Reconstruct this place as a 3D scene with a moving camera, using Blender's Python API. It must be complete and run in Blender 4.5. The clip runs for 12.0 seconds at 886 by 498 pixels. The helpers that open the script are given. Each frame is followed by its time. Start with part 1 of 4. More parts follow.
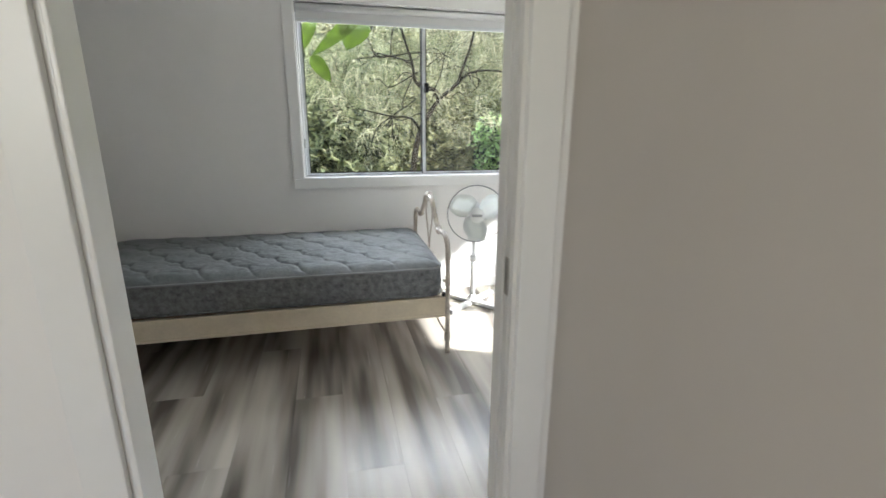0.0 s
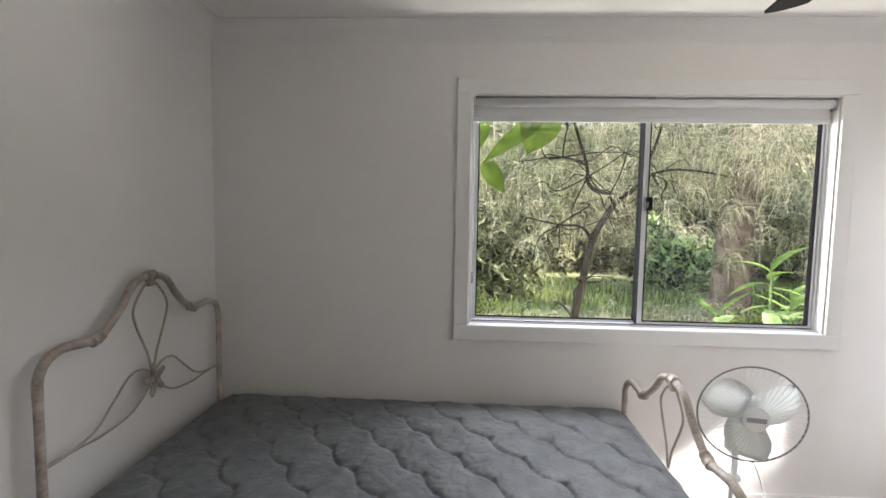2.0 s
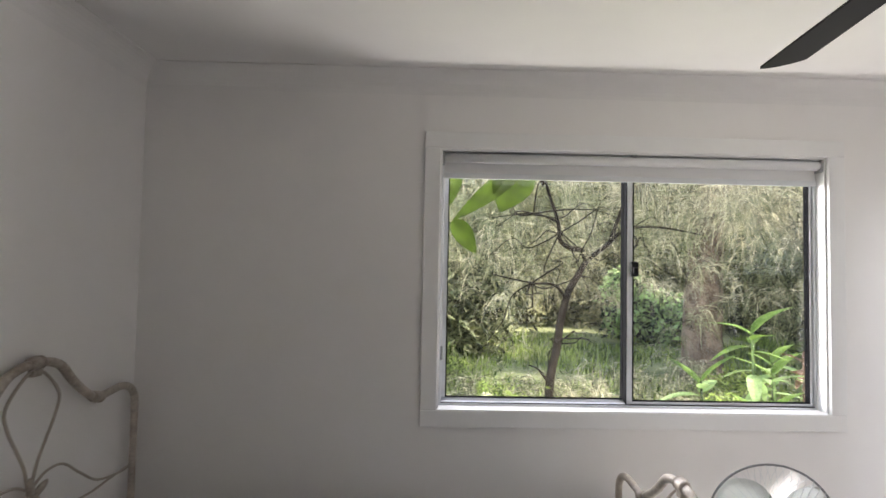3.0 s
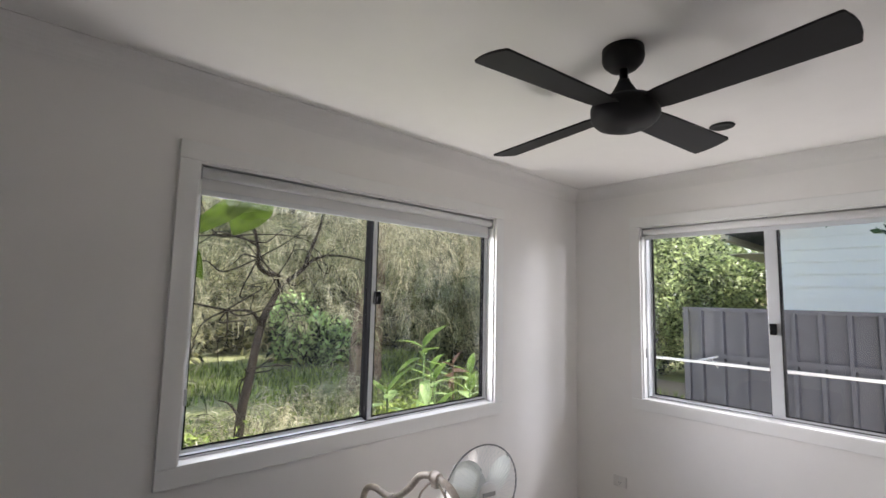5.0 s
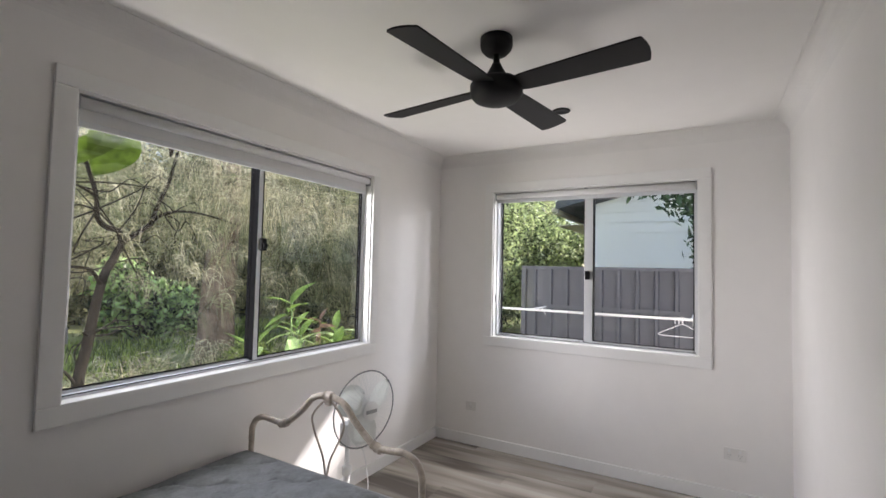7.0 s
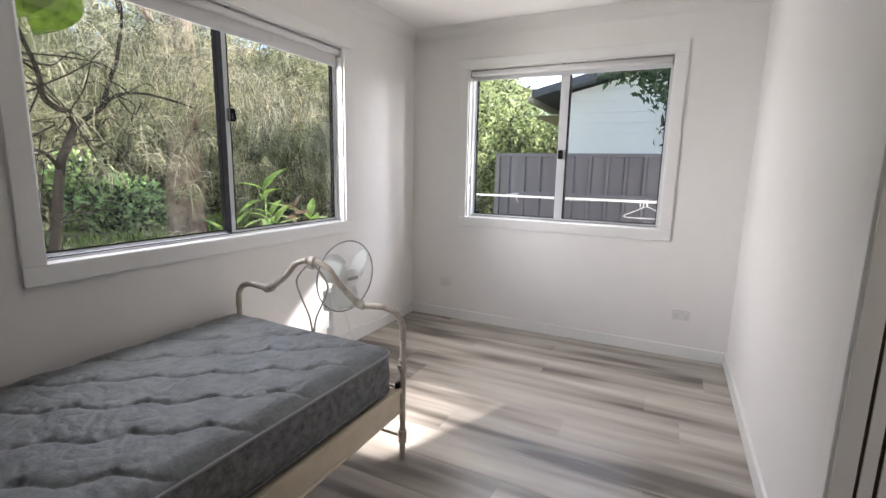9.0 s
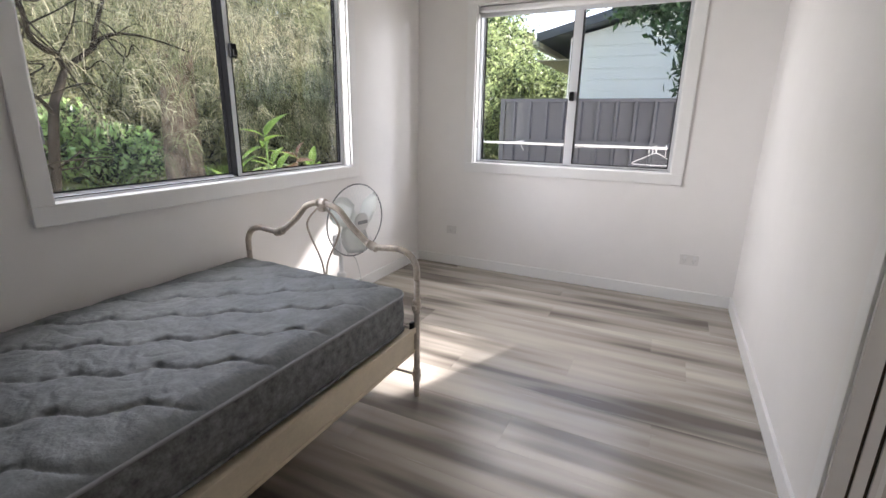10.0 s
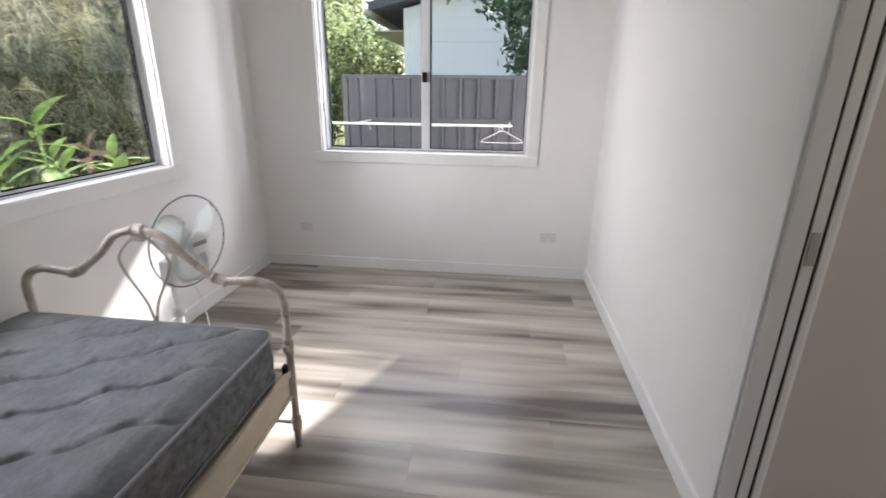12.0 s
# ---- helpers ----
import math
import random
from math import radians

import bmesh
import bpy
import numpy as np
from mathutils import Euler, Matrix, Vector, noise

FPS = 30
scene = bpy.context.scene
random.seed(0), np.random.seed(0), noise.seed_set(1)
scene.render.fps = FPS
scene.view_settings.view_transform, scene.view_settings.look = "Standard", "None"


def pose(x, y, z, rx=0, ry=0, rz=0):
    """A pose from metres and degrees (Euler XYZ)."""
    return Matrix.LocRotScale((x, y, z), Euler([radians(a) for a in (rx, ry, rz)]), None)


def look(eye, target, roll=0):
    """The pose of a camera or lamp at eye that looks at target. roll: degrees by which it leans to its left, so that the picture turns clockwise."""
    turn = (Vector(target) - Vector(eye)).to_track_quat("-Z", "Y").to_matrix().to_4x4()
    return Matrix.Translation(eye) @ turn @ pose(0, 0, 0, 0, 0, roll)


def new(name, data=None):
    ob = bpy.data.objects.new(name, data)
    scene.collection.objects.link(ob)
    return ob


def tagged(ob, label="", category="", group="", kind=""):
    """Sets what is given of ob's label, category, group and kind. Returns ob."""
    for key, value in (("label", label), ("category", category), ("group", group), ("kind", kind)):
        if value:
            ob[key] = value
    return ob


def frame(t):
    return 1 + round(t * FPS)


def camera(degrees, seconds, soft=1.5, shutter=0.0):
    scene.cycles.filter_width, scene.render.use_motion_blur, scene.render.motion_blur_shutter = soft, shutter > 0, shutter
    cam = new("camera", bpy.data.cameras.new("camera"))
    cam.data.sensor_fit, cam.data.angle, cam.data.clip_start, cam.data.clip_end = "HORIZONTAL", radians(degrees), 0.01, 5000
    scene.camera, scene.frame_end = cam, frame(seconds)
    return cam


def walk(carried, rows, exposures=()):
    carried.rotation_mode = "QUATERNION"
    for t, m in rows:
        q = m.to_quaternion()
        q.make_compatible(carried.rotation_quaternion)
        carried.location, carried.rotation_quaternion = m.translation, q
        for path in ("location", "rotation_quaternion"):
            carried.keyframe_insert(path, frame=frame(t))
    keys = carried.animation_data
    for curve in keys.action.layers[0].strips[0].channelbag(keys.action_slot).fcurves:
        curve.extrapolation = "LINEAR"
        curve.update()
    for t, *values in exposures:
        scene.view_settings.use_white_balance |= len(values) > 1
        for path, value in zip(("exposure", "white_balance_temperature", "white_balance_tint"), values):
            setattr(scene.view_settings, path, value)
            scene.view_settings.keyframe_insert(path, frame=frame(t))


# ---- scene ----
cam = camera(87.5, 12.0, soft=1.5, shutter=0.2)
PATH = [
    (0, (0.042, -0.023, 1.282), (0.499, 1.853, 0.763), 0.3),
    (0.5, (-0.031, 0.368, 1.373), (0.157, 2.301, 0.898), 0.6),
    (1, (-0.112, 0.702, 1.408), (-0.112, 2.668, 1.041), 0.9),
    (1.5, (-0.151, 0.943, 1.432), (-0.24, 2.925, 1.18), 1.0),
    (2, (-0.157, 1.09, 1.467), (-0.249, 3.082, 1.318), 1.0),
    (2.5, (-0.128, 1.255, 1.501), (-0.216, 3.253, 1.466), 1.0),
    (2.7, (-0.129, 1.304, 1.523), (-0.199, 3.302, 1.551), 1.0),
    (4.3, (-0.496, 1.489, 1.549), (0.517, 3.2, 1.76), 1.3),
    (4.5, (-0.534, 1.473, 1.55), (0.594, 3.111, 1.763), 1.3),
    (5, (-0.61, 1.449, 1.553), (0.725, 2.925, 1.757), 1.3),
    (5.5, (-0.704, 1.449, 1.532), (0.783, 2.771, 1.736), 1.4),
    (6, (-0.795, 1.452, 1.504), (0.81, 2.628, 1.706), 1.4),
    (6.5, (-0.864, 1.437, 1.464), (0.826, 2.492, 1.645), 1.4),
    (7, (-0.92, 1.391, 1.425), (0.815, 2.381, 1.514), 1.3),
    (7.5, (-0.944, 1.358, 1.384), (0.818, 2.304, 1.341), 1.2),
    (9.5, (-0.987, 1.394, 1.251), (0.769, 2.247, 0.816), 1.1),
    (10, (-0.994, 1.436, 1.225), (0.739, 2.277, 0.689), 1.0),
    (10.5, (-1.0, 1.492, 1.228), (0.714, 2.326, 0.623), 1.0),
    (11, (-0.983, 1.547, 1.243), (0.733, 2.352, 0.605), 1.0),
    (11.5, (-0.951, 1.668, 1.258), (0.849, 2.264, 0.62), 1.1),
    (12, (-0.744, 1.644, 1.31), (1.139, 1.856, 0.669), 0.7),
]
EXPOSURES = [(0.0, 2.15, 6100, 7), (0.5, 1.98, 6200, 9), (0.8, 1.93, 6250, 11), (1.5, 1.93, 6400, 14), (2.5, 1.88, 6400, 15), (4.5, 1.42, 6300, 16), (6.5, 1.36, 6350, 16), (7.5, 1.42, 6350, 16), (9.5, 1.68, 6350, 16), (12.0, 1.68, 6250, 15)]
walk(cam, [(t, look(eye, target, roll)) for t, eye, target, roll in PATH], EXPOSURES)

# ---- light: morning sun from the east-south-east, clear sky ----
SUN_EL, SUN_AZ = 34.0, 115.2
world = bpy.data.worlds.new("sky")
scene.world = world
world.use_nodes = True
wn = world.node_tree.nodes
sky = wn.new("ShaderNodeTexSky")
sky.sky_type, sky.sun_disc = "NISHITA", False
sky.sun_elevation, sky.sun_rotation = radians(SUN_EL), radians(SUN_AZ)
wn["Background"].inputs["Strength"].default_value = 0.15
world.node_tree.links.new(sky.outputs["Color"], wn["Background"].inputs["Color"])
sun_data = bpy.data.lights.new("sun", "SUN")
sun_data.energy, sun_data.angle, sun_data.color = 5.0, radians(1.4), (1.0, 0.95, 0.88)
sun = new("sun", sun_data)
az, el = radians(SUN_AZ), radians(SUN_EL)
toward = Vector((math.sin(az) * math.cos(el), math.cos(az) * math.cos(el), math.sin(el)))
sun.matrix_world = look(toward * 40, (0, 0, 0))


def daylight(name, eye, target, wide, high, watts, color):
    """Added area lamp standing in for sky and sunlit-ground light, at or near an opening."""
    d = bpy.data.lights.new(name, "AREA")
    d.shape, d.size, d.size_y, d.energy, d.color = "RECTANGLE", wide, high, watts, color
    ob = new(name, d)
    ob.matrix_world = look(eye, target)
    return ob


SKYLIGHT, GROUNDLIGHT = (1.0, 0.98, 0.97), (1.0, 0.95, 0.89)
daylight("daylight_north_sky", (0.75, 4.15, 2.42), (0.75, 2.2, 0.4), 1.9, 0.6, 15.0, SKYLIGHT)
daylight("daylight_north_ground", (0.85, 3.95, 0.66), (0.75, 2.4, 2.2), 0.8, 0.2, 5.6, GROUNDLIGHT)
# Added lamp well outside the window, brightening the east and south walls.
daylight("fill_north_side", (-1.05, 5.80, 1.7), (1.6, 1.6, 0.95), 1.2, 1.6, 57.0, SKYLIGHT)
daylight("daylight_east_sky", (2.95, 2.18, 2.26), (1.2, 2.30, 0.7), 1.6, 0.45, 11.0, SKYLIGHT)
daylight("daylight_east_ground", (3.1, 2.18, 0.62), (1.1, 2.30, 2.0), 1.6, 0.45, 5.5, GROUNDLIGHT)
# Added lamp that makes the bright patch on the north wall.
daylight("fill_east_side", (3.50, -0.55, 2.10), (2.2, 3.2, 1.2), 0.4, 0.4, 18.0, (0.95, 0.97, 1.0))
# Added fill for the doorway, set in an invented hall window.
daylight("fill_hall", (-1.5, -2.45, 1.75), (-0.1, 1.6, 0.0), 1.3, 1.0, 7.5, (1.0, 0.90, 0.81))


# ---- materials ----
def mat(name, color, rough=0.5, metal=0.0, var=0.08, scale=6.0, fine=60.0, bump=0.0, bump_scale=None, hue=None, spec=0.5, per_object=0.0, island=0.0, trans=0.0):
    """A painted, woven or natural surface: two scales of colour variation and a fine relief."""
    m = bpy.data.materials.new(name)
    m.use_nodes = True
    nt = m.node_tree
    n, l = nt.nodes, nt.links
    b = n["Principled BSDF"]
    b.inputs["Roughness"].default_value, b.inputs["Metallic"].default_value = rough, metal
    b.inputs["Specular IOR Level"].default_value = spec
    tc = n.new("ShaderNodeTexCoord")
    a, c = n.new("ShaderNodeTexNoise"), n.new("ShaderNodeTexNoise")
    a.inputs["Scale"].default_value, c.inputs["Scale"].default_value = scale, fine
    a.inputs["Detail"].default_value, c.inputs["Detail"].default_value = 4, 3
    for t in (a, c):
        l.new(tc.outputs["Object"], t.inputs["Vector"])
    add = n.new("ShaderNodeMath")
    add.operation = "ADD"
    l.new(a.outputs["Fac"], add.inputs[0])
    half = n.new("ShaderNodeMath")
    half.operation = "MULTIPLY"
    half.inputs[1].default_value = 0.5
    l.new(c.outputs["Fac"], half.inputs[0])
    l.new(half.outputs[0], add.inputs[1])
    last = add
    if per_object or island:
        src = n.new("ShaderNodeObjectInfo") if per_object else n.new("ShaderNodeNewGeometry")
        r = n.new("ShaderNodeMath")
        r.operation = "MULTIPLY_ADD"
        r.inputs[1].default_value = per_object or island
        l.new(src.outputs["Random"] if per_object else src.outputs["Random Per Island"], r.inputs[0])
        l.new(add.outputs[0], r.inputs[2])
        last = n.new("ShaderNodeMath")
        last.operation = "SUBTRACT"
        last.inputs[1].default_value = (per_object or island) / 2
        l.new(r.outputs[0], last.inputs[0])
    ramp = n.new("ShaderNodeValToRGB")
    lo = [max(0, x * (1 - var)) for x in color]
    hi = [min(1, x * (1 + var)) for x in (hue or color)]
    ramp.color_ramp.elements[0].position, ramp.color_ramp.elements[1].position = 0.45, 1.05
    ramp.color_ramp.elements[0].color, ramp.color_ramp.elements[1].color = (*lo, 1), (*hi, 1)
    l.new(last.outputs[0], ramp.inputs["Fac"])
    l.new(ramp.outputs["Color"], b.inputs["Base Color"])
    if bump:
        d = n.new("ShaderNodeBump")
        d.inputs["Strength"].default_value = bump
        d.inputs["Distance"].default_value = 0.01
        if bump_scale:
            e = n.new("ShaderNodeTexNoise")
            e.inputs["Scale"].default_value, e.inputs["Detail"].default_value = bump_scale, 3
            l.new(tc.outputs["Object"], e.inputs["Vector"])
            l.new(e.outputs["Fac"], d.inputs["Height"])
        else:
            l.new(c.outputs["Fac"], d.inputs["Height"])
        l.new(d.outputs[0], b.inputs["Normal"])
    if trans:
        tr, mx = n.new("ShaderNodeBsdfTranslucent"), n.new("ShaderNodeMixShader")
        mx.inputs[0].default_value = trans
        l.new(ramp.outputs["Color"], tr.inputs["Color"])
        l.new(b.outputs[0], mx.inputs[1])
        l.new(tr.outputs[0], mx.inputs[2])
        l.new(mx.outputs[0], n["Material Output"].inputs["Surface"])
    return m


def glass_mat():
    m = bpy.data.materials.new("window_glass")
    m.use_nodes = True
    n, l = m.node_tree.nodes, m.node_tree.links
    n.remove(n["Principled BSDF"])
    t, g, f, x = n.new("ShaderNodeBsdfTransparent"), n.new("ShaderNodeBsdfGlossy"), n.new("ShaderNodeLayerWeight"), n.new("ShaderNodeMixShader")
    t.inputs["Color"].default_value = (0.985, 0.99, 0.988, 1)
    g.inputs["Roughness"].default_value = 0.01
    f.inputs["Blend"].default_value = 0.5
    steep, base = n.new("ShaderNodeMath"), n.new("ShaderNodeMath")
    steep.operation, base.operation = "POWER", "MULTIPLY_ADD"
    steep.inputs[1].default_value = 5.0
    base.inputs[1].default_value, base.inputs[2].default_value = 0.9, 0.035
    l.new(f.outputs["Facing"], steep.inputs[0])
    l.new(steep.outputs[0], base.inputs[0])
    l.new(base.outputs[0], x.inputs[0])
    l.new(t.outputs[0], x.inputs[1])
    l.new(g.outputs[0], x.inputs[2])
    l.new(x.outputs[0], n["Material Output"].inputs["Surface"])
    return m


def plank_mat():
    """Grey-brown oak-look vinyl: long grain, broad dark drifts along the boards, a tone for each board."""
    m = bpy.data.materials.new("vinyl_plank")
    m.use_nodes = True
    n, l = m.node_tree.nodes, m.node_tree.links
    b = n["Principled BSDF"]
    geo, info = n.new("ShaderNodeNewGeometry"), n.new("ShaderNodeObjectInfo")
    off = n.new("ShaderNodeVectorMath")
    off.operation = "MULTIPLY_ADD"
    off.inputs[1].default_value = (0.07, 0.9, 0.3)
    l.new(info.outputs["Random"], off.inputs[0])
    l.new(geo.outputs["Position"], off.inputs[2])
    drift_map, grain_map = n.new("ShaderNodeMapping"), n.new("ShaderNodeMapping")
    drift_map.inputs["Scale"].default_value = (7.0, 0.75, 1)
    grain_map.inputs["Scale"].default_value = (55, 2.5, 1)
    drift, grain = n.new("ShaderNodeTexNoise"), n.new("ShaderNodeTexNoise")
    drift.inputs["Scale"].default_value = grain.inputs["Scale"].default_value = 1.0
    drift.inputs["Detail"].default_value, grain.inputs["Detail"].default_value = 2, 6
    for mp, t in ((drift_map, drift), (grain_map, grain)):
        l.new(off.outputs[0], mp.inputs["Vector"])
        l.new(mp.outputs[0], t.inputs["Vector"])
    tone = n.new("ShaderNodeMath")
    tone.operation = "MULTIPLY_ADD"
    tone.inputs[1].default_value = 0.012
    l.new(info.outputs["Random"], tone.inputs[0])
    l.new(drift.outputs["Fac"], tone.inputs[2])
    g2 = n.new("ShaderNodeMath")
    g2.operation = "MULTIPLY_ADD"
    g2.inputs[1].default_value = 0.07
    l.new(grain.outputs["Fac"], g2.inputs[0])
    l.new(tone.outputs[0], g2.inputs[2])
    ramp = n.new("ShaderNodeValToRGB")
    el = ramp.color_ramp.elements
    el[0].position, el[0].color = 0.38, (0.125, 0.110, 0.095, 1)
    el[1].position, el[1].color = 0.78, (0.56, 0.52, 0.46, 1)
    mid = el.new(0.57)
    mid.color = (0.39, 0.355, 0.31, 1)
    l.new(g2.outputs[0], ramp.inputs["Fac"])
    l.new(ramp.outputs["Color"], b.inputs["Base Color"])
    b.inputs["Roughness"].default_value = 0.36
    rr = n.new("ShaderNodeMapRange")
    rr.inputs["To Min"].default_value, rr.inputs["To Max"].default_value = 0.19, 0.31
    l.new(grain.outputs["Fac"], rr.inputs["Value"])
    l.new(rr.outputs[0], b.inputs["Roughness"])
    bp = n.new("ShaderNodeBump")
    bp.inputs["Strength"].default_value, bp.inputs["Distance"].default_value = 0.06, 0.003
    l.new(grain.outputs["Fac"], bp.inputs["Height"])
    l.new(bp.outputs[0], b.inputs["Normal"])
    return m


M_WALL = mat("wall_paint", (0.80, 0.787, 0.77), 0.55, var=0.025, scale=1.3, fine=9, bump=0.05, bump_scale=220)
# Warm wall paint, darkened so the colour carries the hall's dim light.
M_HALL_SHADE = mat("shaded_hall_wall", (0.53, 0.495, 0.46), 0.55, var=0.025, scale=1.3, fine=9, bump=0.05, bump_scale=220)
M_CEIL = mat("ceiling_paint", (0.78, 0.77, 0.755), 0.7, var=0.02, scale=1.0, fine=8, bump=0.03, bump_scale=200)
M_TRIM = mat("gloss_white_trim", (0.80, 0.80, 0.79), 0.3, var=0.02, scale=3, fine=30, bump=0.03, bump_scale=90)
M_DOOR = mat("door_paint", (0.72, 0.71, 0.69), 0.38, var=0.03, scale=3, fine=30)
M_ALU = mat("white_aluminium", (0.66, 0.68, 0.70), 0.35, metal=0.25, var=0.03, scale=5, fine=50)
M_GASKET = mat("black_rubber", (0.008, 0.008, 0.009), 0.8, var=0.2, spec=0.05)
M_LATCH = mat("black_plastic", (0.007, 0.007, 0.008), 0.5, var=0.2, spec=0.15)
M_GLASS = glass_mat()
M_BLIND = mat("blind_fabric", (0.72, 0.72, 0.72), 0.75, var=0.02, scale=8, fine=300, bump=0.05)
M_CORD = mat("white_cord", (0.62, 0.62, 0.62), 0.5, var=0.05)
M_PLANK = plank_mat()
M_SLAB = mat("underlay", (0.05, 0.045, 0.04), 0.8)
# Cream enamel taken darker, putting the bars' backlit look into the colour.
M_IRON = mat("cream_iron_backlit", (0.29, 0.25, 0.205), 0.38, var=0.25, scale=14, fine=90, hue=(0.44, 0.39, 0.33), bump=0.12, bump_scale=60)
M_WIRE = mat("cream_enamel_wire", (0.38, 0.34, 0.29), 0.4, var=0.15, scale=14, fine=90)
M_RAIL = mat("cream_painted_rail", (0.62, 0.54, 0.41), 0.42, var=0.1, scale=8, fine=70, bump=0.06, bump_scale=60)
M_TICK = mat("quilted_damask", (0.108, 0.119, 0.126), 0.56, var=0.14, scale=14, fine=90, hue=(0.160, 0.173, 0.179), bump=0.22, bump_scale=110)
M_SIDE = mat("mattress_border", (0.098, 0.102, 0.104), 0.8, var=0.35, scale=34, fine=110, hue=(0.165, 0.170, 0.172), bump=0.2, bump_scale=120)
M_PIPE = mat("mattress_piping", (0.24, 0.247, 0.252), 0.7, var=0.08, fine=200)
M_SLAT = mat("pine_slat", (0.42, 0.29, 0.17), 0.6, var=0.2, scale=5, fine=50)
M_FANBLK = mat("satin_black", (0.007, 0.007, 0.008), 0.55, var=0.15, scale=9, fine=80, spec=0.22)
M_PLAST = mat("white_plastic", (0.70, 0.71, 0.71), 0.4, var=0.03)
M_BLADE = mat("frosted_blade", (0.80, 0.82, 0.79), 0.35, var=0.03, trans=0.7)
M_GRILL = mat("grille_wire", (0.68, 0.70, 0.70), 0.4, var=0.05)
M_RIM = mat("grey_plastic_rim", (0.17, 0.18, 0.185), 0.4, var=0.1)
M_GREY = mat("grey_badge", (0.30, 0.31, 0.32), 0.4)
M_STEEL = mat("brushed_steel", (0.42, 0.40, 0.37), 0.35, metal=0.8, var=0.1)
M_GAP_SHADE = mat("pocket_shade", (0.055, 0.042, 0.033), 0.9, spec=0.05)
M_FENCE = mat("grey_sheet_steel", (0.080, 0.083, 0.098), 0.55, var=0.08, scale=2, fine=15)
M_BOARD = mat("white_weatherboard", (0.88, 0.87, 0.86), 0.6, var=0.03, scale=1.5, fine=12)
M_ROOF = mat("dark_roof", (0.085, 0.095, 0.12), 0.6, var=0.2, scale=3)
M_FASCIA = mat("cream_fascia", (0.5, 0.46, 0.38), 0.6)
# Bark taken near black, standing in for shade on trunks the sun reaches.
M_BARK = mat("shaded_bark", (0.010, 0.008, 0.006), 0.95, var=0.4, scale=6, fine=40, hue=(0.034, 0.028, 0.021), bump=0.8, bump_scale=25, spec=0.08)
M_PAPER = mat("paperbark", (0.06, 0.042, 0.032), 0.95, var=0.7, scale=5, fine=40, hue=(0.30, 0.22, 0.17), bump=1.0, bump_scale=22, spec=0.1)
M_STRAW = mat("straw_twigs", (0.27, 0.24, 0.145), 0.75, var=0.6, scale=1.5, hue=(0.60, 0.55, 0.38), island=0.8, trans=0.35)
M_WEEP = mat("pale_weeping_foliage", (0.085, 0.10, 0.045), 0.7, var=0.6, scale=1.5, hue=(0.30, 0.31, 0.175), island=0.8, trans=0.4)
M_WOODS = mat("woods_foliage", (0.060, 0.064, 0.030), 0.7, var=0.7, scale=0.9, fine=5, hue=(0.32, 0.31, 0.17), island=0.55, trans=0.35)
M_BUSH = mat("bush_foliage", (0.045, 0.095, 0.022), 0.42, var=0.7, scale=3, hue=(0.38, 0.52, 0.21), island=0.9, trans=0.3)
M_LIME = mat("lime_leaf", (0.07, 0.14, 0.022), 0.55, var=0.35, scale=9, hue=(0.19, 0.28, 0.07), trans=0.4, spec=0.2)
M_TWIGLEAF = mat("twig_leaf", (0.018, 0.036, 0.004), 0.6, var=0.4, scale=14, fine=40, hue=(0.05, 0.078, 0.010), trans=0.35, spec=0.12)
M_TREE2 = mat("garden_tree_foliage", (0.07, 0.115, 0.035), 0.5, var=0.6, scale=2, hue=(0.36, 0.42, 0.20), island=0.8, trans=0.4)
M_DARKLEAF = mat("dark_glossy_leaf", (0.025, 0.06, 0.025), 0.35, var=0.4, hue=(0.06, 0.11, 0.05), island=0.9, trans=0.2)
M_GRASS = mat("grass_blades", (0.14, 0.22, 0.04), 0.6, var=0.5, scale=1.2, hue=(0.36, 0.44, 0.12), island=0.8, trans=0.4)
M_GROUND = mat("lawn_ground", (0.16, 0.19, 0.06), 0.95, var=0.5, scale=0.9, fine=14, hue=(0.36, 0.37, 0.16), bump=0.5, bump_scale=20)
M_DRIVE = mat("tan_concrete", (0.50, 0.39, 0.28), 0.9, var=0.15, scale=2, fine=30)
M_PAVE = mat("pale_concrete", (0.42, 0.37, 0.30), 0.9, var=0.15, scale=2, fine=30)


# ---- building helpers ----
def box_bm(x0, x1, y0, y1, z0, z1, bevel=0.0, bm=None, seg=2):
    bm = bm or bmesh.new()
    lo, hi = (min(x0, x1), min(y0, y1), min(z0, z1)), (max(x0, x1), max(y0, y1), max(z0, z1))
    vs = [bm.verts.new((hi[0] if i & 1 else lo[0], hi[1] if i & 2 else lo[1], hi[2] if i & 4 else lo[2])) for i in range(8)]
    fs = [bm.faces.new([vs[i] for i in q]) for q in ((0, 2, 3, 1), (4, 5, 7, 6), (0, 1, 5, 4), (2, 6, 7, 3), (0, 4, 6, 2), (1, 3, 7, 5))]
    if bevel:
        es = list({e for f in fs for e in f.edges})
        bmesh.ops.bevel(bm, geom=es, offset=bevel, segments=seg, affect="EDGES", profile=0.6)
    return bm


def part(name, bm, material, parent=None, label="", smooth=False, kind=""):
    """Links a bmesh as one mesh object, under a thing or a part."""
    me = bpy.data.meshes.new(name)
    bmesh.ops.recalc_face_normals(bm, faces=bm.faces)
    bm.to_mesh(me)
    bm.free()
    me.materials.append(material)
    if smooth:
        me.shade_smooth()
    ob = new(name, me)
    if parent is not None:
        ob.parent = parent
    return tagged(ob, label=label, kind=kind)


